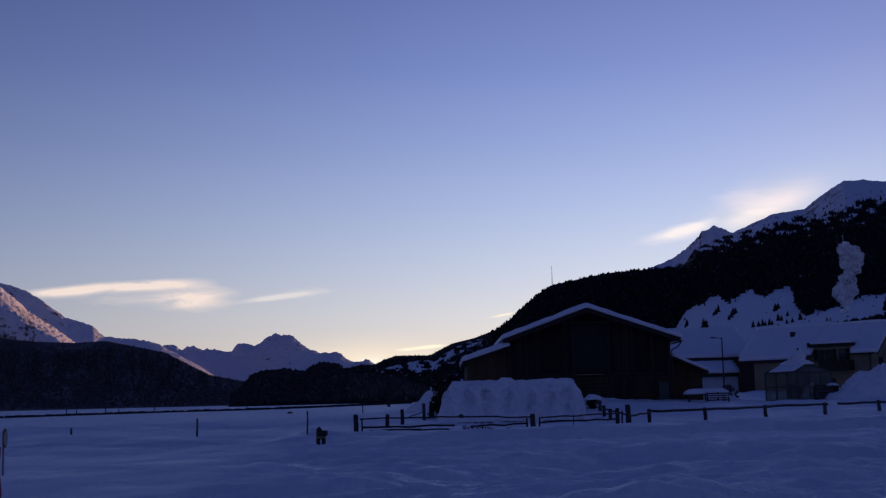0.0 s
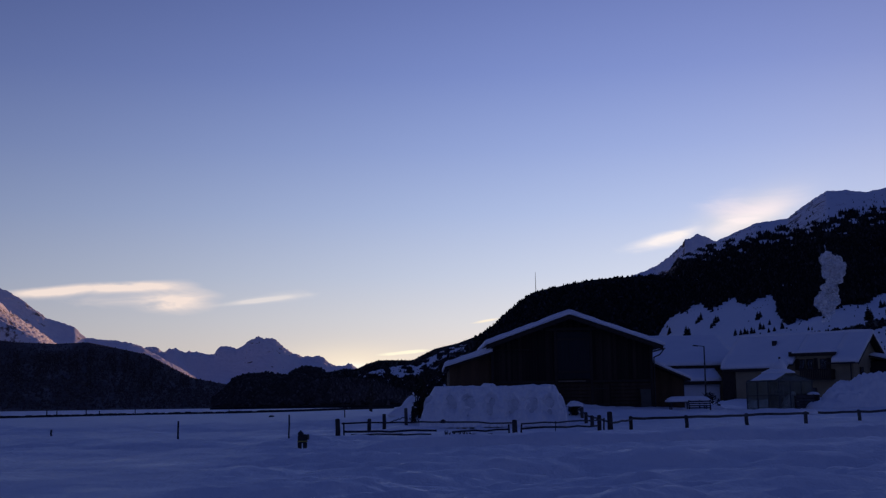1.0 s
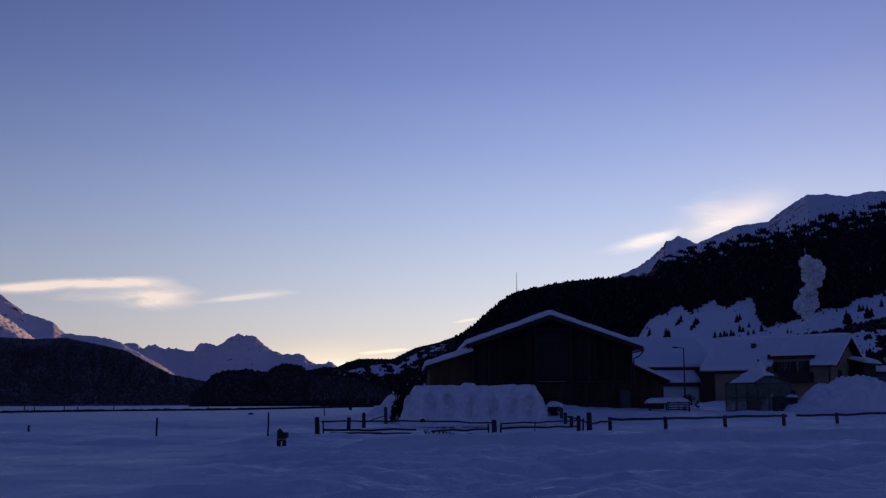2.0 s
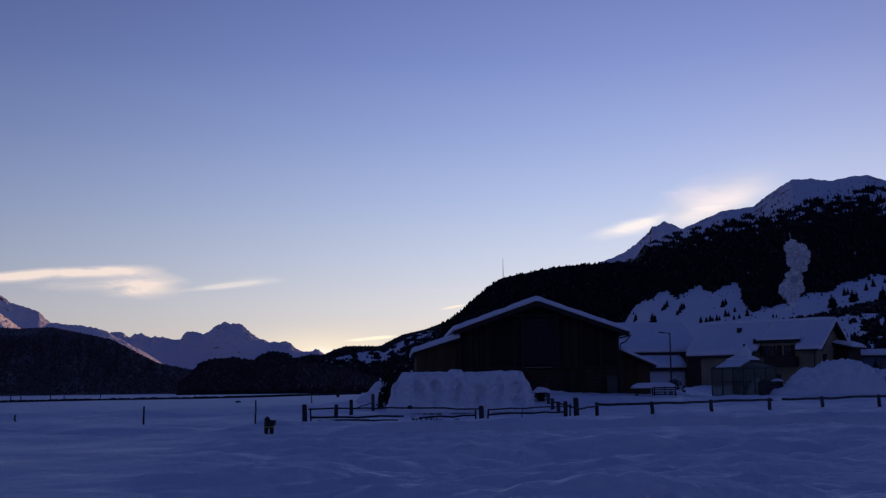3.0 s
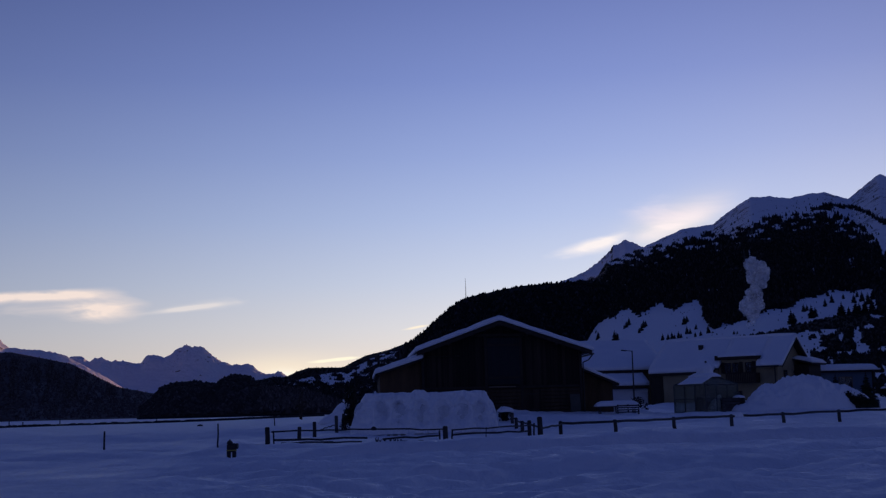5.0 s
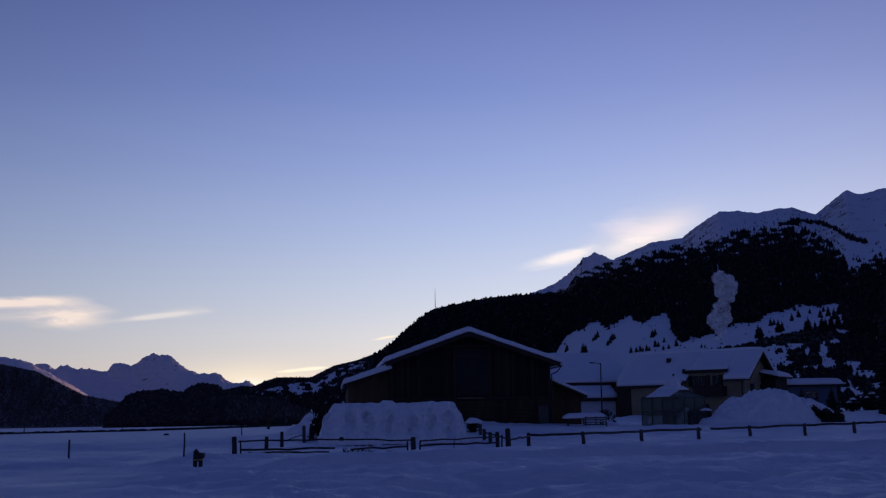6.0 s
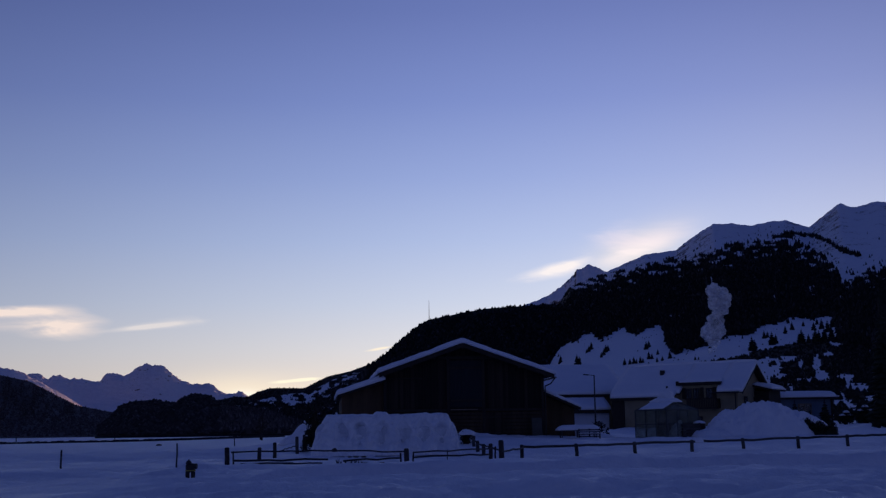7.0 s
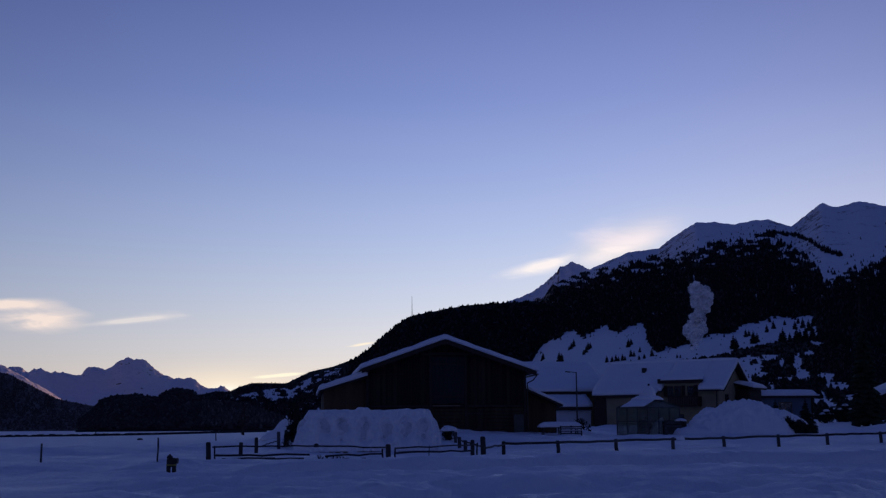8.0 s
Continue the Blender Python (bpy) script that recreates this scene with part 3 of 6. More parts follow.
def plant(slope, count, az0, az1, e0, e1, low, high, seed, name, label, slim=0.2, material=None, woods=None):
    rng = random.Random(seed)
    places, heights, tries = [], [], 0
    while len(places) < count and tries < count * 12:
        tries += 1
        a = rng.uniform(az0, az1)
        e = rng.uniform(e0, min(e1, slope.top(a)))
        if e > slope.top(a) or rng.random() > (woods or slope.wooded)(a, e):
            continue
        x, y, z = slope.at(a, e)
        places.append((x, y, z - 0.5))
        share = (woods or slope.wooded)(a, e)
        heights.append(rng.uniform(low, high) * (1.0 if share > 0.3 else 0.62) * min(1.0, 0.55 + 0.6 * (slope.top(a) - e)))
    return conifers(name, places, np.array(heights), label, seed, slim, material)


def wave(a, e, f, seed):
    return noise.noise(Vector((a * f, e * f * 2.2, seed)))


# far snowy ranges
sunlit = Slope("sunlit_mountain", [(-40, 7.0), (-30, 7.2), (-24, 6.8), (-20.33, 5.66), (-19.6, 5.45), (-19.13, 5.25), (-18.64, 4.94), (-18.0, 4.48), (-17.5, 4.10), (-16.9, 3.9), (-16.3, 3.72), (-15.8, 3.2), (-15.2, 3.17), (-14.3, 3.08), (-13.6, 2.9), (-13.2, 2.72), (-12.6, 2.42), (-12, 2.08), (-11.4, 1.72), (-10.6, 1.2), (-10.0, 0.8)], 0.6, 3650, 4100, 1.0,
               30, 300, [FAR_SNOW], az_step=0.06, rows=130, crags=7, label="high snowy mountain with rock ribs in last pink light")
spur = Slope("sunlit_spur", [(-40, 6.4), (-30, 6.2), (-22, 5.8), (-20.33, 5.44), (-19.7, 4.98), (-19.1, 4.38), (-18.5, 3.98), (-17.9, 3.58), (-17.3, 3.12), (-16, 2.2), (-14, 1.4)], 0.5, 3020, 3330, 18.0,
             10, 160, [RIBS], az_step=0.06, rows=130, crags=12, label="rocky mountain spur catching the last pink sunlight")
range_far = Slope("snowy_range", [(-18, 3.1), (-15.9, 3.12), (-14.3, 3.06), (-13.65, 2.94), (-13.2, 2.78), (-12.88, 2.8), (-12.58, 2.79), (-12.45, 2.62), (-12.32, 2.58), (-12.12, 2.70), (-11.81, 2.77), (-11.55, 2.62), (-11.34, 2.53), (-11.19, 2.64), (-11.03, 2.54), (-10.83, 2.59), (-10.44, 2.48), (-10.05, 2.44),
                                  (-9.84, 2.74), (-9.66, 2.84), (-9.37, 2.8), (-9.0, 2.69), (-8.74, 2.82), (-8.48, 3.06), (-8.21, 3.19), (-8.0, 3.27), (-7.74, 3.18), (-7.37, 3.22), (-7.21, 3.16), (-7.0, 2.94), (-6.63, 2.64), (-6.32, 2.45), (-5.89, 2.31), (-5.57, 2.34), (-5.17, 2.35), (-4.94, 2.27),
                                  (-4.73, 2.05), (-4.38, 1.88), (-3.98, 1.87), (-3.77, 1.98), (-3.58, 1.92), (-3.34, 1.70), (-2.0, 1.4)], 0.5, 4450, 4850, 1.0,
                  30, 260, [FAR_SNOW], az_step=0.04, rows=120, crags=9, label="distant snowy range with a flat-topped summit")
# flank left of 10 degrees: unseen, added to keep sun off wooded hill
horn = Slope("rocky_horn", [(3.0, 3.0), (4.0, 4.2), (5.5, 5.05), (7.0, 5.4), (8.5, 5.62), (9.5, 5.8), (10.2, 6.05), (10.85, 6.28), (11.5, 6.73), (12.1, 7.25), (12.25, 7.5), (12.45, 7.5), (12.8, 7.74), (13.25, 7.56), (13.7, 7.3), (15, 6.9), (17, 6.0)], 3.0, 3500, 4300, 1.0,
             60, 220, [ALPINE], az_step=0.05, rows=80, crags=9, label="snowy rock horn behind the forested ridge, with an added unseen flank")


def wooded_left(a, e):
    return 1.0 if e < 2.9 else 0.8


hill_left = Slope("wooded_hill", [(-45, 4.6), (-30, 3.9), (-22, 3.3), (-20.3, 3.2), (-18.85, 3.02), (-17.1, 2.95), (-15.7, 3.02), (-14.4, 2.75), (-13.1, 2.46), (-12.1, 1.93), (-11.1, 1.4), (-10.0, 1.15), (-9.0, 1.0), (-7.2, 0.5), (-6, 0.2)], -0.04, 2000, 2300, 1.0,
                  20, 260, [SLOPE_SNOW, LARCH_FLOOR], wooded_left, label="dark wooded hillside across the valley floor")


def larch_belt(a, e):
    """Stands of pale trunks across the middle of the hill, in upright drifts."""
    drift = noise.noise(Vector((a * 2.6, e * 0.7, 43.0))) + 0.6 * noise.noise(Vector((a * 7.0, e * 1.2, 45.0)))
    return smooth(0.5, 1.4, e + 0.5 * wave(a, e, 0.8, 41.0)) * smooth(2.9, 2.3, e) * smooth(-0.1, 0.45, drift)


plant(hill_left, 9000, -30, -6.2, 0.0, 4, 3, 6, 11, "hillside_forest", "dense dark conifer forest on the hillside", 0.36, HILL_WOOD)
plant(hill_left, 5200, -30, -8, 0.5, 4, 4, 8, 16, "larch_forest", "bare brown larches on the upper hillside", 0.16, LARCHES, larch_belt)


def wooded_knoll(a, e):
    return 1.0


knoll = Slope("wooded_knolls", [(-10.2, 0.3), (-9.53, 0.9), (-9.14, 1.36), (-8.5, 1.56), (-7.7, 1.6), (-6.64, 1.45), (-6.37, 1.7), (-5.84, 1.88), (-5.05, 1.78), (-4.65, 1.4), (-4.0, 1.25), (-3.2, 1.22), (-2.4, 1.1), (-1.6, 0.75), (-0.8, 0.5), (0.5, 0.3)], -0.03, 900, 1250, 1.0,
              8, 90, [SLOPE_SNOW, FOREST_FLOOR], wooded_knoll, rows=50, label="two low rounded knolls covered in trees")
plant(knoll, 3600, -10.1, -0.6, 0.0, 2.2, 2.6, 5.2, 12, "knoll_forest", "rounded dark trees covering the knolls", 0.55, KNOLL_WOOD)
plant(knoll, 700, -4.6, -0.6, 0.0, 1.6, 4, 8, 18, "knoll_larches", "bare brown trees at the foot of the knolls", 0.26, HILL_WOOD)


SHOULDER_LOW = [(-4, 1.3), (-2.2, 1.5), (-1.3, 1.25), (-0.4, 1.4), (0.3, 1.95), (1.1, 2.35), (1.8, 2.72)]
SHOULDER_TOP = [(-4, 1.2), (-2.6, 1.6), (-2, 1.68), (-1.3, 1.86), (-0.5, 1.8), (0.3, 2.34), (1.1, 2.64), (1.8, 2.74)]


def wooded_mast(a, e):
    """How thick the wood stands on the hill: an open snowy shoulder, brown larches below it."""
    ragged = 0.10 * wave(a, e, 2.6, 3.0)
    if a < 1.8 and along(SHOULDER_LOW, a) + ragged < e < along(SHOULDER_TOP, a) + ragged:
        return 1.0 if wave(a, e, 2.8, 5.0) > 0.14 else 0.10
    if a < 1.8 and e < along(SHOULDER_LOW, a):
        return 0.9 if wave(a, e, 3.4, 15.0) > -0.22 else 0.3
    if e > along([(-5, 1.6), (-2, 2.0), (0.3, 2.45), (1.5, 2.7), (2.5, 9)], a):
        return 0.75
    return 1.0


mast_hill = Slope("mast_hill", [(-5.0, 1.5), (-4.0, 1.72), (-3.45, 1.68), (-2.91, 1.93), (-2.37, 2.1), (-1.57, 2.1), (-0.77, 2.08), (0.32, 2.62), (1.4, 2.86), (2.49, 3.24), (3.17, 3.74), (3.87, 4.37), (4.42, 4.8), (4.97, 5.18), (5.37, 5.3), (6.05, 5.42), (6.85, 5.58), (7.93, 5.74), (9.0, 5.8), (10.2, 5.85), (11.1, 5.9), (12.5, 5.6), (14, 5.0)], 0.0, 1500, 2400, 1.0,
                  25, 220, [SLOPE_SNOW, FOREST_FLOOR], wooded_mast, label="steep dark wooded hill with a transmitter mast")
plant(mast_hill, 8500, 2.2, 13.5, 0.3, 7, 7, 12, 13, "mast_hill_forest", "dense dark trees on the steep hill", 0.34)
plant(mast_hill, 3600, -4.8, 2.4, 0.3, 4, 3, 6.5, 20, "shoulder_wood", "scattered small trees on the hill's snowy shoulder", 0.36)


def larch_slope(a, e):
    return 0.0 if wooded_mast(a, e) < 0.3 else smooth(7.5, 3.0, a) * (0.8 if wave(a, e, 1.6, 47.0) > -0.1 else 0.2)


plant(mast_hill, 5200, -4.8, 7.5, 0.3, 5.5, 3, 5.6, 17, "larch_slope", "bare brown larches on the hill's lit shoulder", 0.30, KNOLL_WOOD, larch_slope)

TREELINE = [(9, 5.5), (11.0, 6.2), (12.5, 7.0), (15.2, 7.5), (17.8, 7.95), (20.4, 8.4), (21.2, 8.6), (21.9, 8.75), (22.4, 8.4), (23.4, 7.75), (24.1, 7.0), (24.3, 6.4), (24.9, 6.65), (26.1, 6.95), (26.6, 7.2), (27.05, 7.4), (32, 7.8), (45, 8)]
WOOD_FOOT = [(9, 2.6), (10.6, 3.45), (10.94, 3.7), (12.15, 4.05), (12.42, 4.4), (12.82, 4.4), (13.22, 4.05), (13.75, 4.3), (14.16, 4.7), (14.8, 4.35), (15.1, 4.3), (15.4, 4.6), (16.1, 4.8), (16.28, 4.0), (16.6, 3.35), (18.05, 3.68), (18.97, 4.02), (20.25, 4.22),
             (21.0, 4.62), (22.3, 4.85), (23.8, 4.85), (24.0, 3.85), (25.2, 3.4), (26.0, 3.1), (27.5, 3.0), (45, 3.0)]
# small clearings among the thickets behind the village: direction, height, half width, half height, in degrees
CLEARINGS = [(21.7, 3.02, 0.55, 0.22), (21.05, 2.5, 0.45, 0.30), (20.9, 2.95, 0.30, 0.14), (23.0, 2.72, 0.26, 0.50), (23.2, 2.1, 0.42, 0.36), (24.2, 2.1, 0.65, 0.26), (22.4, 2.05, 0.6, 0.12), (24.6, 1.62, 0.8, 0.30), (25.32, 3.52, 0.12, 0.28), (23.5, 3.15, 0.3, 0.14), (23.9, 3.6, 0.4, 0.13), (22.3, 2.75, 0.14, 0.25), (25.3, 1.2, 0.5, 0.2), (24.0, 0.9, 0.5, 0.16), (24.9, 0.6, 0.7, 0.13)]


def wooded_right(a, e):
    """How thick the wood stands in this direction, 0 to 1."""
    wander = 0.22 * wave(a, e, 0.9, 2.0) + 0.20 * wave(a, e, 2.6, 12.0) + 0.16 * wave(a, e, 6.0, 22.0)
    top, foot = along(TREELINE, a) + wander, along(WOOD_FOOT, a) + 0.02 + 0.55 * wander
    if 21.9 < a < 25.2 and abs(e - along([(21.9, 8.78), (23.0, 8.62), (23.7, 8.34), (24.4, 7.8), (25.2, 7.52)], a)) < 0.085:
        return 1.0
    if e > top:
        return 0.16 * max(0.0, 1 - (e - top) / 0.75) if wave(a, e, 2.2, 7.0) > -0.15 else 0.02
    if e > top - 0.8:
        return 0.92 if wave(a, e, 2.5, 17.0) > -0.28 + 0.35 * (e - top + 0.8) else 0.2
    if e > foot:
        gap = noise.noise(Vector((a * 4.2, e * 1.7, 27.0))) + 0.6 * noise.noise(Vector((a * 1.1, e * 1.3, 29.0)))
        return 0.35 if gap > 0.62 else 1.0
    if a > 20.6 and e < 3.9:
        # thickets behind the village, broken by clearings
        for ca, ce, wa, we in CLEARINGS:
            if ((a - ca) / wa) ** 2 + ((e - ce) / we) ** 2 < 0.58 + 2.2 * wander:
                return 0.10 if wave(a, e, 5.0, 37.0) > 0.1 else 0.0
        low = along([(20.6, 3.05), (21.3, 3.1), (22.0, 1.5), (45, 1.2)], a)
        high = along([(20.6, 3.36), (21.24, 3.58), (22.5, 3.78), (24.0, 3.9)], a) + 0.3 * wander
        if low < e < high or (a > 20.9 and along([(22.8, 1.3), (23.6, 0.2)], a) < e < high and wave(a, e, 1.9 if e > 1.3 else 3.6, 39.0) > -0.12):
            return 1.0
        return 0.03
    # a dark belt of bushes across the meadow, widening to a wood
    if a > 17.2:
        mid = along([(17.2, 2.86), (19.2, 3.0), (20.2, 3.14), (21.24, 3.38)], a) + 0.2 * wander
        wide = along([(17.2, 0.015), (18.3, 0.05), (19, 0.09), (20.2, 0.16), (21.24, 0.26)], a) + 0.2 * wander
        if abs(e - mid) < wide:
            return 1.0
    if e > foot - 0.5:
        return 0.06 if wave(a, e, 3.0, 9.0) > 0.0 else 0.02
    return 0.004


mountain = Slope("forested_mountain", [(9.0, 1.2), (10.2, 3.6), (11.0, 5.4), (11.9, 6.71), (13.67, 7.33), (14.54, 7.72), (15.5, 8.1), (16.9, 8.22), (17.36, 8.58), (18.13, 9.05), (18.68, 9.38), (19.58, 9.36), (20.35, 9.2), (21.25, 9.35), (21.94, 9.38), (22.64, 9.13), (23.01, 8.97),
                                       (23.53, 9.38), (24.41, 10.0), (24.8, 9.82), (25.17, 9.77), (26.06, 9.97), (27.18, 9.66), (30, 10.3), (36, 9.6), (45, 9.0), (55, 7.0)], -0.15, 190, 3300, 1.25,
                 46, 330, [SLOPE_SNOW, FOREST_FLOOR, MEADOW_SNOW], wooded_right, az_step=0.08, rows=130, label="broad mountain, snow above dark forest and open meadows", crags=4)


def high_wood(a, e):
    """The closed wood above the meadow."""
    return wooded_right(a, e) if e > along(WOOD_FOOT, a) - 0.15 else 0.0


plant(mountain, 18500, 9.3, 32, 3.3, 9.6, 6, 13, 14, "mountain_forest", "dense dark conifer forest on the mountain flank", 0.24, None, high_wood)
plant(mountain, 500, 23.2, 31, 0.2, 1.5, 1.3, 2.8, 23, "village_thicket", "low dark thicket between snow patches beside the village", 0.45)
plant(mountain, 6500, 12, 30, 1.15, 4.6, 1.6, 3.6, 15, "hedgerow_wood", "dark hedgerow trees and thickets on the lower meadow", 0.34)

plant(mountain, 2000, 23.6, 31, 1.4, 3.9, 2.5, 5.5, 19, "valley_wood", "tall dark conifers beside the village", 0.28)


# ---------------------------------------------------------------- village meadow: trees, mast, smoke
def spruce(name, height, spread, seed, label, tiers=11, full=0.85):
    """A spruce with a tapered trunk and drooping, uneven boughs."""
    rnd = random.Random(seed)
    tree = thing(name, 0, 0, 0, 0, label, "tree", "scattered meadow trees")
    bm = bmesh.new()
    tube(bm, (0, 0, -0.4), (rnd.uniform(-0.1, 0.1), 0, height * 0.97), height * 0.022, height * 0.004, 8, 0.05, 4, seed)
    part("trunk", bm, BARK, tree)
    bm = bmesh.new()
    for k in range(tiers):
        f = k / (tiers - 1)
        z = height * (0.08 + 0.88 * f)
        reach = spread * (1 - f) ** full + 0.06 * spread
        count = max(5, int(11 * (1 - f) + 4))
        turn = rnd.uniform(0, math.tau)
        for j in range(count):
            if rnd.random() < 0.08:
                continue
            a = turn + math.tau * j / count + rnd.uniform(-0.2, 0.2)
            r = reach * rnd.uniform(0.65, 1.12)
            drop = r * rnd.uniform(0.25, 0.5)
            wide = r * rnd.uniform(0.28, 0.42)
            d, s = Vector((math.cos(a), math.sin(a), 0)), Vector((-math.sin(a), math.cos(a), 0))
            thick = height / tiers * 0.55
            root = bm.verts.new((0, 0, z + thick * 0.7))
            tip = bm.verts.new(d * r + Vector((0, 0, z - drop)))
            left = bm.verts.new(d * r * 0.6 + s * wide + Vector((0, 0, z - drop * 0.6)))
            right = bm.verts.new(d * r * 0.6 - s * wide + Vector((0, 0, z - drop * 0.6)))
            ridge = bm.verts.new(d * r * 0.62 + Vector((0, 0, z - drop * 0.25)))
            low = bm.verts.new(d * r * 0.45 + Vector((0, 0, z - drop - thick * 0.7)))
            for q in ((root, left, ridge), (root, ridge, right), (ridge, left, tip), (ridge, tip, right), (low, tip, left), (low, right, tip), (root, low, left), (root, right, low)):
                bm.faces.new(q)
    tube(bm, (0, 0, height * 0.9), (0, 0, height * 1.03), spread * 0.07, 0.01, 6, 0, 1, seed)
    part("crown", bm, NEEDLES, tree)
    return tree


MEADOW_TREES = [(10.67, 3.15, 9), (11.36, 3.1, 11), (11.27, 3.4, 5), (12.13, 2.95, 13), (12.24, 3.0, 10), (12.7, 3.6, 9), (12.82, 3.7, 11), (12.6, 3.55, 6), (13.5, 3.55, 10), (13.6, 3.62, 8), (13.28, 3.32, 7), (13.4, 3.42, 9), (14.35, 2.95, 7), (14.6, 2.97, 6), (14.78, 3.0, 7),
                (14.9, 3.0, 5), (15.08, 3.02, 7), (15.2, 3.03, 5), (15.38, 3.65, 10), (15.5, 3.75, 8), (15.48, 3.2, 8), (15.62, 3.2, 6), (15.9, 3.4, 6), (15.85, 3.05, 5), (16.1, 3.1, 5), (16.45, 3.2, 8), (17.6, 3.1, 4), (17.75, 3.1, 3), (20.18, 3.45, 14), (20.3, 3.5, 10),
                (20.75, 4.0, 9), (20.9, 4.05, 7), (21.08, 3.7, 13), (21.25, 3.75, 10), (22.4, 3.75, 14), (22.28, 3.8, 9), (22.7, 3.8, 8), (23.0, 3.75, 14), (23.15, 3.8, 11), (23.4, 3.85, 13),
                (21.7, 4.2, 9), (22.0, 4.35, 10), (22.5, 4.5, 7), (22.95, 4.3, 10), (23.1, 4.55, 8), (23.3, 4.35, 12), (23.55, 4.2, 13), (23.7, 3.95, 12), (23.75, 4.4, 11)]
seedling = None
for i, (a, e, h) in enumerate(MEADOW_TREES):
    x, y, z = mountain.at(a, e)
    if seedling is None:
        seedling = spruce("spruce", 6.0, 2.1, 5, "small dark spruce standing on the snowy meadow", 9, 0.6)
        seedling.matrix_basis = pose(x, y, z)
    else:
        copy_thing(seedling, pose(x, y, z, 0, 0, 67 * i) @ Matrix.Diagonal((h / 6.0 * (0.9 + 0.05 * (i % 5)), h / 6.0, h / 6.0, 1)))

for i, (x, y, h, s) in enumerate(((54.2, 112.0, 13.0, 1.9), (60.2, 116.0, 14.0, 2.0), (51.9, 121.0, 2.4, 0.9), (49.1, 122.0, 2.6, 1.0))):
    t = spruce("spruce", h, s, 31 + i, ("tall dense black-green spruce at the edge of the village", "small bushy spruce in front of the blue house")[i > 1], (26, 26, 10, 10)[i])
    t["group"] = "village trees"
    t.matrix_basis = pose(x, y, snow_z(x, y) + 0.0)


def shrub(x, y, height, spread, seed, label, stems=26, group="", leaves=9):
    rnd = random.Random(seed)
    ob = thing("shrub", x, y, snow_z(x, y) - 0.05, 0, label, "shrub", group)
    bm = bmesh.new()
    for _ in range(stems):
        a, r = rnd.uniform(0, math.tau), rnd.uniform(0.2, 1) * spread
        top = Vector((math.cos(a) * r, math.sin(a) * r, height * rnd.uniform(0.5, 1)))
        mid = top * 0.5 + Vector((rnd.uniform(-0.1, 0.1), rnd.uniform(-0.1, 0.1), height * 0.1))
        tube(bm, (0.15 * math.cos(a), 0.15 * math.sin(a), 0), mid, 0.035, 0.025, 5)
        tube(bm, mid, top, 0.025, 0.008, 5)
        for _ in range(3):
            b = mid.lerp(top, rnd.uniform(0.1, 0.9))
            tube(bm, b, b + Vector((rnd.uniform(-1, 1), rnd.uniform(-1, 1), rnd.uniform(0.1, 0.8))) * 0.3 * spread, 0.014, 0.005, 4)
    part("twig_tangle", bm, BARK, ob)
    bm = bmesh.new()
    for _ in range(stems * leaves):
        a, r = rnd.uniform(0, math.tau), spread * rnd.uniform(0, 1.05) ** 0.6
        c = Vector((math.cos(a) * r, math.sin(a) * r, height * rnd.uniform(0.12, 1.0) * (1.05 - 0.4 * r / spread)))
        s = 0.07 * height * rnd.uniform(0.5, 1.3)
        d = Vector((rnd.uniform(-1, 1), rnd.uniform(-1, 1), rnd.uniform(-0.4, 1))).normalized()
        e = d.orthogonal().normalized()
        f = d.cross(e)
        v = [bm.verts.new(c + q) for q in (d * s * 1.6, e * s * 0.7, -d * s * 1.4, -e * s * 0.7, f * s * 0.5)]
        for q in ((0, 1, 4), (1, 2, 4), (2, 3, 4), (3, 0, 4), (0, 3, 1), (1, 3, 2)):
            bm.faces.new([v[w] for w in q])
    part("foliage", bm, NEEDLES, ob)
    return ob


shrub(-0.62, 88.5, 3.1, 0.65, 3, "dark tangled evergreen shrub beside the snowed-in bales", 22, "", 4)
shrub(-1.05, 84.5, 0.8, 0.35, 4, "dark tangled evergreen shrub beside the snowed-in bales", 12)
capped = shrub(10.5, 87.5, 1.05, 0.45, 5, "low dark bush under a round cap of snow", 30)
part("snow_cap", lump(0.52, 0.42, 0.36, 52, 0.4, 2.2, sub=4), SNOW, capped, shade=True).matrix_basis = pose(0, 0, 0.72)
shrub(24.4, 105.0, 1.5, 0.8, 6, "dark round shrub beside the ochre house wall", 20)
for i, (x, y, w, h) in enumerate(((37.7, 91.4, 0.6, 1.2), (38.45, 91.0, 0.6, 1.0), (39.25, 90.6, 0.5, 0.75))):
    bush = shrub(x, y, h * 1.2, w * 1.05, 60 + i, "low dark evergreen bush half sunk in the snow", 60, "bushes beside the snow heap")
    part("dense_heart", lump(w * 0.95, 0.5, h, 60 + i, 0.3, 2.4), NEEDLES, bush)

shrub(61.0, 131.0, 2.5, 0.95, 8, "dark round shrub beside the grey-blue house", 60)
for i, (x, y, h, w) in enumerate(((57.2, 128.0, 1.6, 0.8), (58.9, 127.0, 2.1, 0.9), (61.4, 126.0, 2.4, 1.0), (63.0, 130.0, 2.2, 1.0))):
    bush = shrub(x, y, h, w, 40 + i, "dark bush with snow lying in its top", 46, "snow-laden bushes beside the village")
    for k in range(3):
        part("snow_clot", lump(0.42 * w, 0.36 * w, 0.22, 140 + 3 * i + k, 0.3, 2.0, sub=3), SNOW, bush, shade=True).matrix_basis = pose((k - 1) * 0.55 * w, -0.25 * w, h * (0.62 + 0.2 * (k == 1)))
shrub(59.3, 132.5, 1.9, 0.8, 7, "dark round shrub beside the grey-blue house", 50)
shrub(62.4, 134.0, 1.8, 0.8, 9, "dark round shrub beside the grey-blue house", 40)
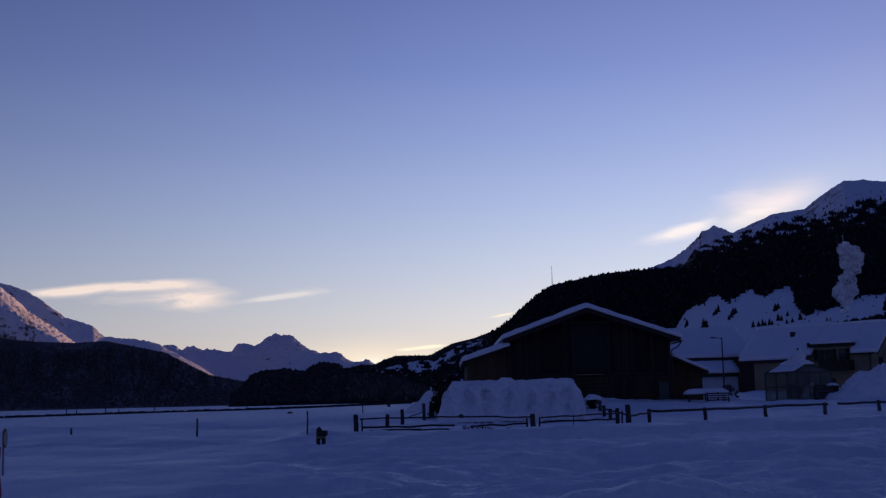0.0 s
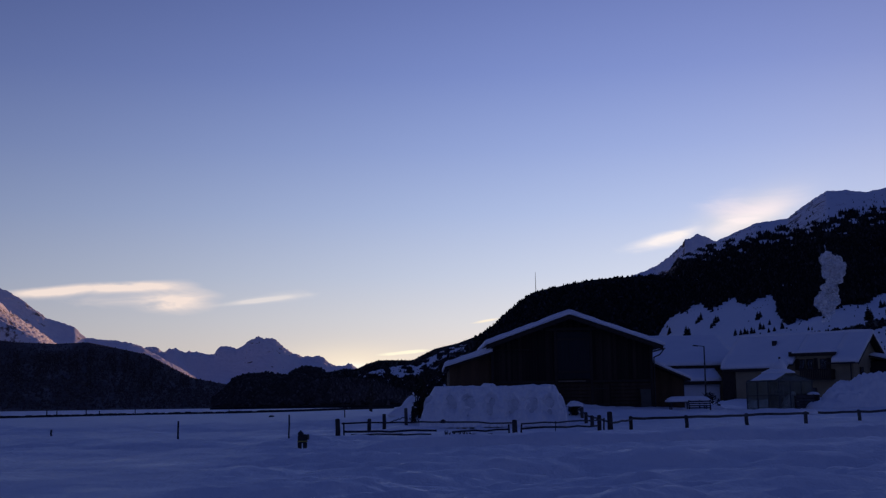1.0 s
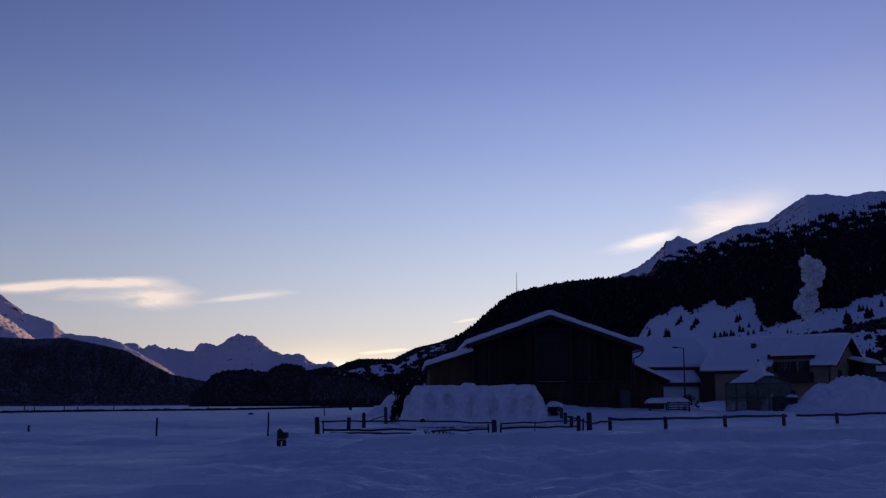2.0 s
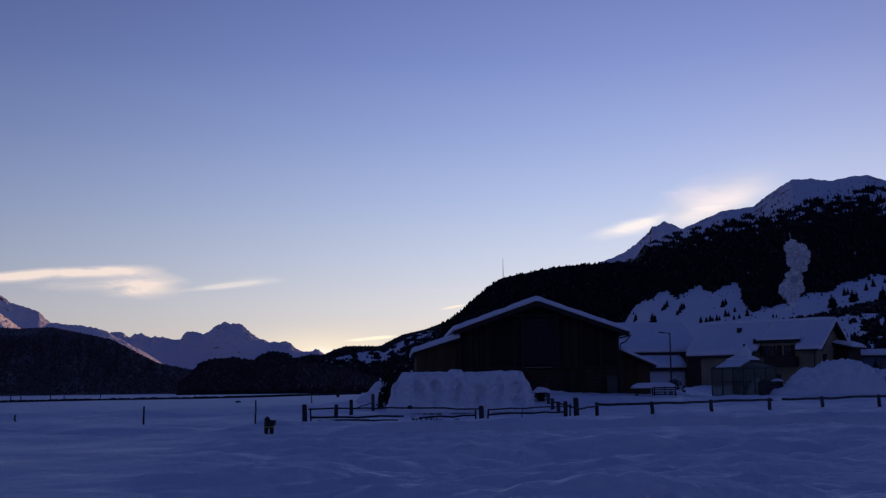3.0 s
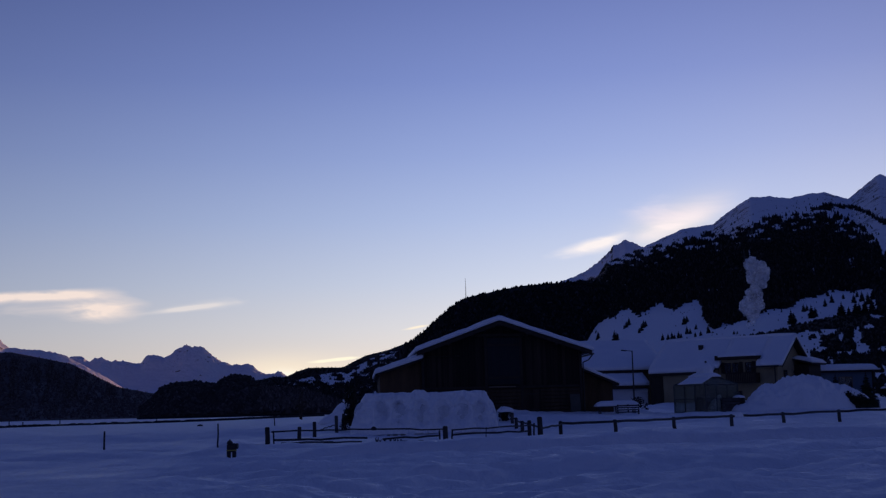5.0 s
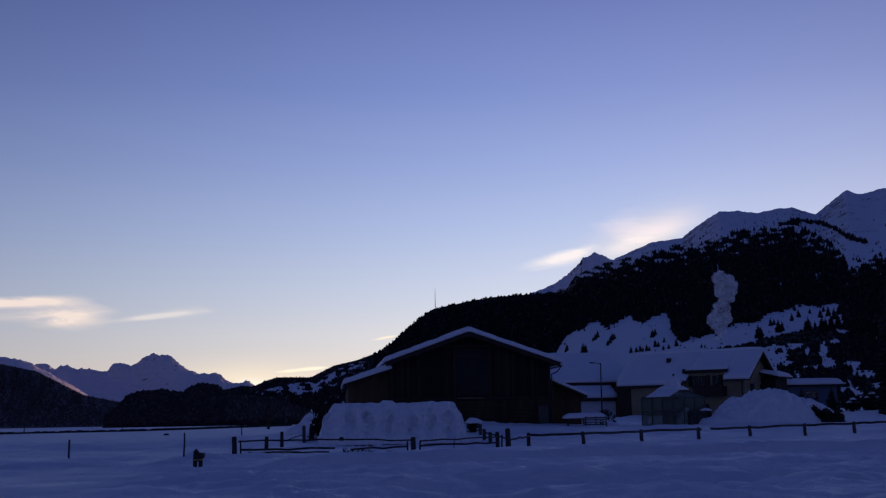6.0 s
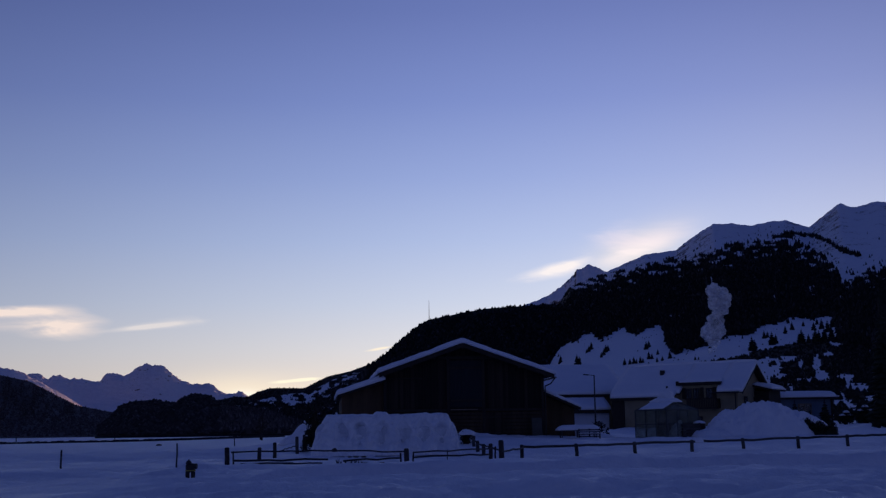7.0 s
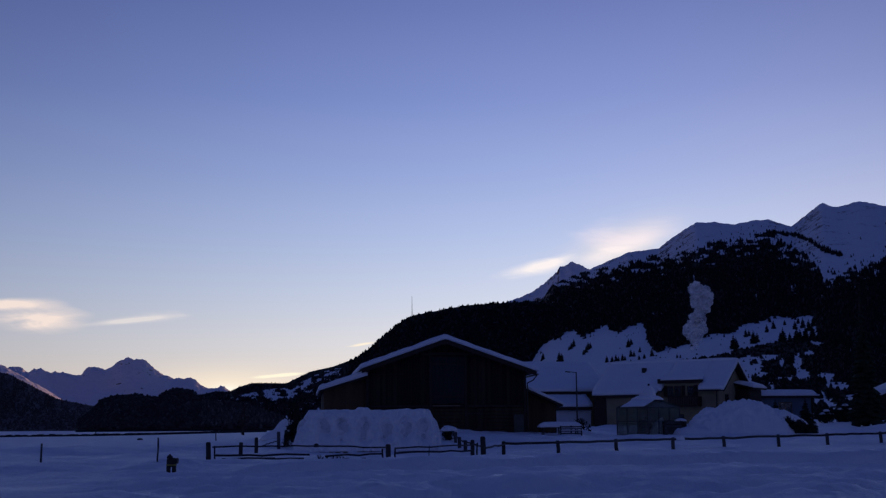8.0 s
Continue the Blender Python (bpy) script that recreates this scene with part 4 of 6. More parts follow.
bm = lump(1.35, 0.9, 1.7, 91, 0.30, 1.6)
for v in bm.verts:  # leans up against the shrub, torn on top
    f = max(0.0, v.co.z) / 1.7
    v.co.x = v.co.x * (1 - 0.62 * f) + 0.75 * f + 0.22 * f * noise.noise(v.co * 3.1)
    v.co.z += 0.3 * f * noise.noise(v.co * 2.3 + Vector((5, 0, 0)))
laden = part("snow_drift", bm, SNOW, None, shade=True)
laden.matrix_basis = pose(-1.75, 94.0, snow_z(-1.75, 94.0) - 0.05)
tagged(laden, "steep pale drift piled against the dark shrub", "snow drift")


def bare_tree(x, y, height, seed):
    rnd = random.Random(seed)
    ob = thing("bare_tree", x, y, snow_z(x, y) - 0.1, 0, "thin leafless tree standing at the edge of the field", "tree", "bare trees up the valley")
    part("trunk", tube(bmesh.new(), (0, 0, -0.2), (rnd.uniform(-0.3, 0.3), 0, height), 0.22, 0.05, 8, 0.05, 5, seed), BARK, ob)
    bm = bmesh.new()
    for k in range(34):
        z = height * rnd.uniform(0.2, 0.97)
        a = rnd.uniform(0, math.tau)
        r = height * 0.20 * (1.1 - z / height) + 0.4
        end = Vector((math.cos(a) * r, math.sin(a) * r, z + r * rnd.uniform(0.2, 0.7)))
        tube(bm, (0, 0, z), end, 0.07, 0.03, 5)
        for _ in range(3):
            b = Vector((0, 0, z)).lerp(end, rnd.uniform(0.4, 1))
            tube(bm, b, b + Vector((rnd.uniform(-1, 1), rnd.uniform(-1, 1), rnd.uniform(0, 1))) * 0.5 * r, 0.04, 0.015, 4)
    part("limb_crown", bm, BARK, ob)


for i, (x, y, h) in enumerate(((-14.2, 300, 7.5), (-16.0, 330, 6.0))):
    bare_tree(x, y, h, 70 + i)

# transmitter mast on the wooded hill
mx, my, mz = mast_hill.at(5.16, 5.24)
mast = thing("transmitter_mast", mx, my, mz, 0, "tall thin steel transmitter mast on the wooded hilltop", "mast")
bm = bmesh.new()
for q in range(3):
    c, s = math.cos(q * math.tau / 3), math.sin(q * math.tau / 3)
    tube(bm, (c * 0.8, s * 0.8, 0), (c * 0.25, s * 0.25, 26), 0.26, 0.2, 5)
for h in range(0, 26, 2):
    w = 0.8 - 0.55 * h / 26
    for q in range(3):
        c, s = math.cos(q * math.tau / 3), math.sin(q * math.tau / 3)
        c2, s2 = math.cos((q + 1) * math.tau / 3), math.sin((q + 1) * math.tau / 3)
        tube(bm, (c * w, s * w, h), (c2 * w * 0.95, s2 * w * 0.95, h + 2), 0.14, 0.14, 4)
part("lattice", bm, IRON, mast)
part("aerial", tube(bmesh.new(), (0, 0, 25.5), (0, 0, 41), 0.42, 0.26, 6), IRON, mast)
part("footing", box(4, 4, 2.5, 0, 0, 0.4, bevel=0.2), STONE, mast)

# smoke that stands over the meadow
def build_smoke():
    rnd = random.Random(8)
    x0, y0, z0 = mountain.at(18.62, 3.5)
    d = math.hypot(x0, y0)
    ob = thing("smoke_plume", x0, y0, z0, 0, "pale grey-white column of chimney smoke over the meadow", "smoke")
    bm = bmesh.new()
    tall = d * (math.tan(radians(6.6)) - math.tan(radians(3.5)))
    spine = [(0.0, -0.07), (0.12, -0.05), (0.3, -0.04), (0.5, 0.01), (0.62, 0.06), (0.75, 0.13), (0.9, 0.13), (1.0, 0.08)]
    girths = [(0.0, 0.05), (0.12, 0.075), (0.3, 0.14), (0.42, 0.10), (0.55, 0.085), (0.7, 0.10), (0.9, 0.085), (1.0, 0.055)]
    puffs = []
    for k in range(21):
        f = (k + 0.5 * rnd.random()) / 21
        wide = tall * along(girths, f)
        puffs.append((Vector((tall * along(spine, f) + (0.6 if k % 2 else -0.6) * wide * rnd.uniform(0.3, 1.2), 0.0, f * tall * 0.95)), wide * rnd.uniform(0.65, 0.95)))
    for k in range(7):  # thin veil that drifts off to one side
        puffs.append((Vector((tall * rnd.uniform(-0.07, 0.0), 0, tall * (0.66 + 0.05 * k))), tall * rnd.uniform(0.05, 0.085)))
    for k, (c, r) in enumerate(puffs):
        made = bmesh.ops.create_icosphere(bm, subdivisions=4, radius=r, matrix=Matrix.Translation(c))
        for v in made["verts"]:
            n = noise.fractal((v.co - c) * (1.6 / r) + Vector((k * 3.1, 0, 0)), 0.9, 2.0, 4)
            v.co = c + (v.co - c) * (1 + 0.34 * n)
    part("smoke_cloud", bm, SMOKE, ob, shade=True)


build_smoke()

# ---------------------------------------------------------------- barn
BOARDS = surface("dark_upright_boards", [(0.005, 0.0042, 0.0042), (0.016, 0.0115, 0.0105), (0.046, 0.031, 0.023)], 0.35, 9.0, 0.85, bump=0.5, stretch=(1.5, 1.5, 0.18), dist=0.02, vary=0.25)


def boarding(parent, name, material, x0, x1, top, z0, y, wide, seed, gap=0.012):
    """Upright boards with small gaps and uneven depth, each one a part."""
    rnd = random.Random(seed)
    x = x0
    while x < x1 - 0.05:
        w = min(wide * rnd.uniform(0.85, 1.15), x1 - x)
        h0, h1 = top(x), top(x + w)
        low = z0 + rnd.uniform(-0.03, 0.05)
        d = rnd.uniform(-0.012, 0.012)
        bm = bmesh.new()
        a = [bm.verts.new((x + gap / 2, y - 0.03 + d, low)), bm.verts.new((x + w - gap / 2, y - 0.03 + d, low)),
             bm.verts.new((x + w - gap / 2, y - 0.03 + d, h1)), bm.verts.new((x + gap / 2, y - 0.03 + d, h0))]
        b = [bm.verts.new((v.co.x, y + 0.02, v.co.z)) for v in a]
        bm.faces.new(a)
        bm.faces.new(b[::-1])
        for i in range(4):
            bm.faces.new((a[i], b[i], b[(i + 1) % 4], a[(i + 1) % 4]))
        bmesh.ops.recalc_face_normals(bm, faces=bm.faces)
        part(name, bm, material, parent)
        x += w


def roof_snow(line, y0, y1, thick, seed, step=0.3, rough=0.05, lip=0.15):
    """A blanket of snow that lies on a roof whose section is the line of (x, z), from y0 to y1, with soft eaves."""
    bm = bmesh.new()
    xs = [p[0] for p in line]
    zs = [p[1] for p in line]
    n = max(8, int((xs[-1] - xs[0]) / step))
    m = max(4, int((y1 - y0) / (step * 2)))
    ys = [y0, y0 + 0.05, y0 + 0.15, y0 + 0.35] + list(np.linspace(y0 + 0.7, y1, m))
    cols = [xs[0] - lip, xs[0] - lip * 0.6, xs[0]] + list(np.linspace(xs[0] + 0.15, xs[-1] - 0.15, n)) + [xs[-1], xs[-1] + lip * 0.6, xs[-1] + lip]
    rows = []
    for j, y in enumerate(ys):
        row = []
        for i, x in enumerate(cols):
            base = float(np.interp(x, xs, zs))
            if x < xs[0]:
                base += (x - xs[0]) * (zs[1] - zs[0]) / (xs[1] - xs[0])
            if x > xs[-1]:
                base += (x - xs[-1]) * (zs[-1] - zs[-2]) / (xs[-1] - xs[-2])
            edge = min(x - cols[0], cols[-1] - x)
            front = min(1.0, ((y - y0) / 0.35 + 0.45)) ** 0.5
            side = min(1.0, edge / 0.22 + 0.45) ** 0.5
            t = thick * front * side * (1 + 0.18 * noise.noise(Vector((x * 0.35, y * 0.35, seed))))
            t += rough * noise.noise(Vector((x * 1.3, y * 1.3, seed + 3)))
            wob = 0.06 * noise.noise(Vector((x * 0.8, seed, 1))) if j == 0 else 0
            row.append((bm.verts.new((x, y + wob, base + max(0.04, t))), bm.verts.new((x, y + wob, base))))
        rows.append(row)
    for a, b in zip(rows, rows[1:]):
        for i in range(len(cols) - 1):
            bm.faces.new((a[i][0], a[i + 1][0], b[i + 1][0], b[i][0]))
            bm.faces.new((b[i][1], b[i + 1][1], a[i + 1][1], a[i][1]))
        bm.faces.new((a[0][1], a[0][0], b[0][0], b[0][1]))
        bm.faces.new((b[-1][1], b[-1][0], a[-1][0], a[-1][1]))
    for i in range(len(cols) - 1):
        a, b = rows[0], rows[-1]
        bm.faces.new((a[i][1], a[i + 1][1], a[i + 1][0], a[i][0]))
        bm.faces.new((b[i][0], b[i + 1][0], b[i + 1][1], b[i][1]))
    return bm


def sloped_panel(x0, z0, x1, z1, y0, y1, thick):
    """A roof panel between two lines."""
    return prism([(x0, z0), (x1, z1), (x1, z1 - thick), (x0, z0 - thick)], y0, y1)


def build_barn():
    bx, by, bz = 11.69, 100.0, 0.9
    barn = thing("barn", bx, by, bz, 0, "large dark timber barn with thick snow on its gabled roof", "barn")
    peak, eave = 8.80 - bz, 6.16 - bz
    slope = (peak - eave) / 7.58
    wl, wr, xl = -6.5, 6.9, -6.9
    roof_at = lambda x: peak - 0.25 - slope * abs(x)
    depth = 16.0
    # walls of squared timber, the front in upright boards
    part("wall", prism([(wl, -0.6), (wr, -0.6), (wr, roof_at(wr)), (0, roof_at(0)), (wl, roof_at(wl))], 0.06, depth), BARN_WOOD, barn)
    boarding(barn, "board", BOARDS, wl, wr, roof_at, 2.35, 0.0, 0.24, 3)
    rnd = random.Random(4)
    for k in range(9):
        part("log", box(wr - wl - 0.1, 0.16, 0.27, (wl + wr) / 2, rnd.uniform(-0.015, 0.015), -0.3 + 0.3 * k, bevel=0.03), BARN_WOOD, barn)
    for x in (wl + 0.12, wr - 0.12, -1.15, 1.8):
        part("corner_post" if abs(x) > 3 else "wall_post", box(0.24, 0.2, roof_at(x) + 0.5, x, -0.06, (roof_at(x) - 0.5) / 2, bevel=0.02), DARK_TRIM, barn)
    part("tie_beam", box(4.4, 0.18, 0.26, 0.2, -0.1, 6.75, bevel=0.02), DARK_TRIM, barn)
    part("tie_beam", box(13.0, 0.16, 0.22, 0.2, -0.06, 2.4, bevel=0.02), DARK_TRIM, barn)
    door = part("hay_door", box(2.66, 0.05, 3.84, 0.33, -0.05, 4.56), DARK_TRIM, barn, "tall faded blue-grey boarded hay door")
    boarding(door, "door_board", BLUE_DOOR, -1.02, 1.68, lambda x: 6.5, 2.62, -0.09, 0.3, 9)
    part("door_brace", box(2.6, 0.05, 0.16, 0.33, -0.15, 3.2, bevel=0.01), DARK_TRIM, door)
    part("door_brace", box(2.6, 0.05, 0.16, 0.33, -0.15, 5.9, bevel=0.01), DARK_TRIM, door)
    part("door_sill", box(2.25, 0.22, 0.09, 0.15, -0.2, 2.44, bevel=0.015), PALE_WOOD, barn, "pale bare plank")
    part("ledge", box(2.7, 0.3, 0.08, -4.7, -0.1, 5.07, bevel=0.01), DARK_TRIM, barn)
    low = part("stable_door", box(1.46, 0.05, 2.1, 2.65, -0.08, 1.1), DARK_TRIM, barn, "low dark stable door")
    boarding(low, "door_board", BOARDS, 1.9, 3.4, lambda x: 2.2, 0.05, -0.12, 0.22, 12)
    part("door_hinge", box(1.2, 0.03, 0.06, 2.6, -0.17, 0.5, bevel=0.01), IRON, low)
    part("door_hinge", box(1.2, 0.03, 0.06, 2.6, -0.17, 1.8, bevel=0.01), IRON, low)
    part("leaning_panel", box(0.85, 0.06, 1.5, 6.2, -0.3, 0.95, rx=-8, bevel=0.01), PALE_BOARD, barn, "greyish panel leaning on the wall")
    # roof
    part("roof_panel", sloped_panel(xl, peak + slope * xl, 0, peak, -1.1, depth + 0.5, 0.2), DARK_TRIM, barn)
    part("roof_panel", sloped_panel(0, peak, 7.6, eave, -1.1, depth + 0.5, 0.2), DARK_TRIM, barn)
    for x0, z0, x1, z1 in ((xl - 0.02, peak - 0.04 + slope * xl, 0.0, peak - 0.04), (0.0, peak - 0.04, 7.62, eave - 0.04)):
        part("bargeboard", sloped_panel(x0, z0, x1, z1, -1.16, -1.1, 0.34), DARK_TRIM, barn)
    for x in (-6.4, -4.3, -2.3, 0.0, 2.3, 4.7, 6.9):
        part("purlin", box(0.2, 1.3, 0.24, x, -0.45, peak - 0.36 - slope * abs(x), bevel=0.02), DARK_TRIM, barn)
    part("roof_snow", roof_snow([(xl - 0.02, peak + slope * xl), (-0.12, peak - 0.02), (0.12, peak - 0.02), (7.62, eave)], -1.24, depth + 0.6, 0.42, 2.0), ROOF_SNOW, barn, "thick even blanket of snow", shade=True)
    part("gutter", tube(bmesh.new(), (7.72, -1.1, eave - 0.28), (7.72, depth, eave - 0.32), 0.08, 0.08, 8), ZINC, barn)
    bm = tube(bmesh.new(), (7.72, -0.9, eave - 0.3), (7.45, -0.3, eave - 0.75), 0.05, 0.05, 8)
    tube(bm, (7.45, -0.3, eave - 0.75), (7.0, -0.1, eave - 0.95), 0.05, 0.05, 8)
    tube(bm, (7.0, -0.12, eave - 0.95), (7.0, -0.12, 0.0), 0.05, 0.05, 8)
    part("downpipe", bm, IRON, barn)
    # side sheds under lower roofs
    sl = lambda x: 3.75 + (x + 10.3) * 0.31
    part("shed_wall", prism([(-9.95, -0.6), (wl, -0.6), (wl, sl(wl) - 0.15), (-9.95, sl(-9.95) - 0.15)], 0.5, depth - 1), BARN_WOOD, barn)
    boarding(barn, "shed_board", WARM_BOARDS, -9.95, wl, lambda x: sl(x) - 0.15, 0.0, 0.46, 0.22, 14)
    part("shed_roof", sloped_panel(-10.3, sl(-10.3), wl, sl(wl), -0.4, depth - 0.5, 0.16), DARK_TRIM, barn)
    part("shed_snow", roof_snow([(-10.3, sl(-10.3)), (wl + 0.02, sl(wl))], -0.5, depth - 0.5, 0.46, 6.0, lip=0.10), ROOF_SNOW, barn, shade=True)
    sr = lambda x: 4.02 - (x - 6.6) * 0.44
    part("shed_wall", prism([(wr, -0.6), (9.7, -0.6), (9.7, sr(9.7) - 0.2), (wr, sr(wr) - 0.2)], 1.2, depth - 1), BARN_WOOD, barn)
    boarding(barn, "shed_board", WARM_BOARDS, wr, 9.7, lambda x: sr(x) - 0.2, 0.0, 1.15, 0.22, 15)
    part("shed_roof", sloped_panel(wr, sr(wr), 10.05, sr(10.05), 0.2, depth - 0.5, 0.18), DARK_TRIM, barn)
    part("shed_snow", roof_snow([(wr - 0.02, sr(wr)), (10.05, sr(10.05))], 0.3, depth - 0.5, 0.3, 8.0), ROOF_SNOW, barn, shade=True)


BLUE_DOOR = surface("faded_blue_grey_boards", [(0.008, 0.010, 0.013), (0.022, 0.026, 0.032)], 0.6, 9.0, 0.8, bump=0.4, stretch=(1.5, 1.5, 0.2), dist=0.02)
PALE_BOARD = surface("grey_plywood", [(0.05, 0.05, 0.045), (0.09, 0.09, 0.08)], 1.0, 9.0, 0.8, bump=0.2, dist=0.01)
WARM_BOARDS = surface("brown_shed_boards", [(0.03, 0.018, 0.010), (0.085, 0.05, 0.028), (0.14, 0.085, 0.05)], 0.6, 9.0, 0.85, bump=0.5, stretch=(1.5, 1.5, 0.2), dist=0.02)
build_barn()


# ---------------------------------------------------------------- houses
def window_part(parent, x, y, z, w, h, turn=0.0, frame_material=None, bars=1):
    """A window set in a wall that faces -y: dark plate, frame, glazing bars and panes."""
    m = pose(x, y, z, 0, 0, turn)
    fm = frame_material or DARK_TRIM
    bm = bmesh.new()
    for sx, sz, px, pz in ((w, 0.08, 0, h / 2 - 0.04), (w, 0.08, 0, -h / 2 + 0.04), (0.08, h - 0.16, -w / 2 + 0.04, 0), (0.08, h - 0.16, w / 2 - 0.04, 0)):
        block(bm, sx, 0.1, sz, m @ pose(px, -0.03, pz))
    win = part("window", bm, fm, parent)
    # thin dark plate on the wall, painted as the unlit room
    bay = block(bmesh.new(), w - 0.02, 0.02, h - 0.02, m @ pose(0, 0.006, 0))
    part("room_behind", bay, ROOM_SHADE, win)
    for k in range(bars + 1):
        pw = (w - 0.16) / (bars + 1)
        part("pane", block(bmesh.new(), pw - 0.03, 0.012, h - 0.18, m @ pose(-w / 2 + 0.08 + pw * (k + 0.5), -0.035, 0)), PANE, win)
        if k:
            part("glazing_bar", block(bmesh.new(), 0.05, 0.07, h - 0.16, m @ pose(-w / 2 + 0.08 + pw * k, -0.035, 0)), fm, win)
    part("sill", block(bmesh.new(), w + 0.16, 0.2, 0.06, m @ pose(0, -0.08, -h / 2 - 0.03)), fm, win)
    return win


def shutter(parent, x, y, z, w, h):
    bm = block(bmesh.new(), w, 0.05, h, pose(x, y, z), 0.01)
    for k in range(5):
        block(bm, w - 0.1, 0.03, 0.03, pose(x, y - 0.03, z - h / 2 + h * (k + 0.5) / 5))
    part("shutter", bm, DARK_TRIM, parent)


def build_main_house():
    z0 = 1.35
    h = thing("house", 47.4, 130.0, z0, -39.7, "ochre plastered village house under a broad snow-covered gable roof", "house", "village houses")
    eave, ridge, half, long = 5.9 - z0, 8.6 - z0, 4.1, 14.2
    k = (ridge - eave) / half  # fall of the roof
    section = [(-half, -0.8), (half, -0.8), (half, eave), (0, ridge - 0.2), (-half, eave)]
    # the body, gable to +x
    turned = Matrix.Rotation(radians(90), 4, "Z")

    def along_x(bm):
        bmesh.ops.transform(bm, matrix=turned, verts=bm.verts)
        return bm

    part("wall", along_x(prism(section, 0.0, long)), PLASTER, h)
    for xa, xb, foot in ((-0.75, 2.05, -half - 0.7), (2.05, 6.35, -half + 1.0), (6.35, long + 0.5, -half - 0.7)):
        part("roof_panel", along_x(sloped_panel(foot, ridge + foot * k, 0, ridge, xa, xb, 0.2)), DARK_TRIM, h)
        part("roof_snow", along_x(roof_snow([(foot, ridge + foot * k), (0.1, ridge)], xa - (0.1 if xa < 0 else 0.0), xb, 0.42, 11.0 + xa)), ROOF_SNOW, h, shade=True)
    part("roof_panel", along_x(sloped_panel(0, ridge, half + 0.7, eave - 0.7 * k, -0.75, long + 0.5, 0.2)), DARK_TRIM, h)
    part("roof_snow", along_x(roof_snow([(-0.1, ridge), (half + 0.7, eave - 0.7 * k)], -0.85, long + 0.5, 0.42, 11.0)), ROOF_SNOW, h, shade=True)
    for s in (-1, 1):
        part("bargeboard", along_x(sloped_panel(*((-half - 0.7, eave - 0.7 * k, 0, ridge) if s < 0 else (0, ridge, half + 0.7, eave - 0.7 * k)), -0.82, -0.75, 0.32)), DARK_TRIM, h)
    # raised dormer over the front, with dark shutters and a balcony
    part("dormer", box(4.2, 3.0, 1.75, -4.2, -half + 1.48, eave - 0.5, bevel=0.0), PLASTER, h)
    part("dormer_fascia", box(4.7, 3.6, 0.32, -4.2, -half + 1.35, eave + 0.48, bevel=0.03), DARK_TRIM, h)
    part("dormer_snow", snow_slab(4.6, 3.6, 0.4, pose(-4.2, -half + 1.35, eave + 0.64), 9), ROOF_SNOW, h, shade=True)
    for x in (-5.6, -4.7, -3.2):
        window_part(h, x, -half - 0.03, eave - 0.60, 0.75, 1.15)
    for x in (-6.15, -4.05, -2.6):
        shutter(h, x, -half - 0.06, eave - 0.55, 0.42, 1.2)
    balcony = part("balcony", box(3.4, 1.3, 0.16, -3.7, -half - 0.65, eave - 2.2, bevel=0.02), DARK_TRIM, h)
    for i in range(17):
        part("baluster", box(0.15, 0.04, 0.9, -5.3 + 0.2 * i, -half - 1.27, eave - 1.65), DARK_TRIM, balcony)
    part("handrail", box(3.5, 0.1, 0.09, -3.7, -half - 1.27, eave - 1.17, bevel=0.02), DARK_TRIM, balcony)
    part("balcony_side", box(0.05, 1.3, 0.95, -2.02, -half - 0.65, eave - 1.68), DARK_TRIM, balcony)
    window_part(h, -4.6, -half - 0.03, 0.9, 1.0, 1.1)
    window_part(h, -1.1, -half - 0.03, 1.4, 0.7, 1.0)
    part("downpipe", tube(bmesh.new(), (-0.25, -half - 0.12, eave - 0.5), (-0.25, -half - 0.12, -0.2), 0.06, 0.06, 8), IRON, h)
    part("gutter", tube(bmesh.new(), (0.5, -half - 0.86, eave - 0.7 * k - 0.12), (-2.6, -half - 0.86, eave - 0.7 * k - 0.12), 0.08, 0.08, 8), IRON, h)
    # lower eave over the far end, on a wall that stands forward
    x0, x1, out = -13.9, -6.75, 0.5
    low = eave - (0.7 + out) * k
    part("catslide_wall", box(x1 - x0 - 0.9, 0.9, low + 1.2, (x0 + x1) / 2 + 0.45, -half - 0.45, (low - 0.6) / 2), PLASTER, h)
    part("end_bay", box(1.5, 1.0, low + 1.2, x0 + 0.12, -half - 0.5, (low - 0.62) / 2), DARK_TRIM, h, "dark boarded end bay")
    part("roof_panel", along_x(sloped_panel(-half - 0.7 - out, low, -half - 0.6, eave - 0.6 * k, -x1, -x0 + 0.6, 0.2)), DARK_TRIM, h)
    part("roof_snow", along_x(roof_snow([(-half - 0.7 - out, low), (-half + 0.3, eave + 0.3 * k)], -x1, -x0 + 0.65, 0.44, 12.0)), ROOF_SNOW, h, shade=True)
    # fascia made deep and dark to double as the shade under the eave
    part("fascia", box(x1 - x0 + 0.6, 0.08, 0.40, (x0 + x1) / 2 - 0.3, -half - 0.78 - out, low - 0.2, bevel=0.01), DARK_TRIM, h)
    # gable windows and canopy
    for y, z in ((-1.9, 3.0), (1.2, 2.95)):
        window_part(h, 0.03, y, z, 0.95, 1.15, 90)
    canopy = part("canopy_roof", box(2.3, 4.6, 0.2, 1.1, 2.9, 4.5, ry=14, bevel=0.03), DARK_TRIM, h)
    part("canopy_snow", snow_slab(2.3, 4.5, 0.4, pose(1.1, 2.9, 4.61, 0, 14, 0), 13), ROOF_SNOW, h, shade=True)
    # plain dark box that fills the space under the canopy
    part("loggia", box(1.7, 3.9, 1.9, 0.8, 3.0, 3.25, bevel=0.03), DARK_TRIM, h, "dark box under the canopy")
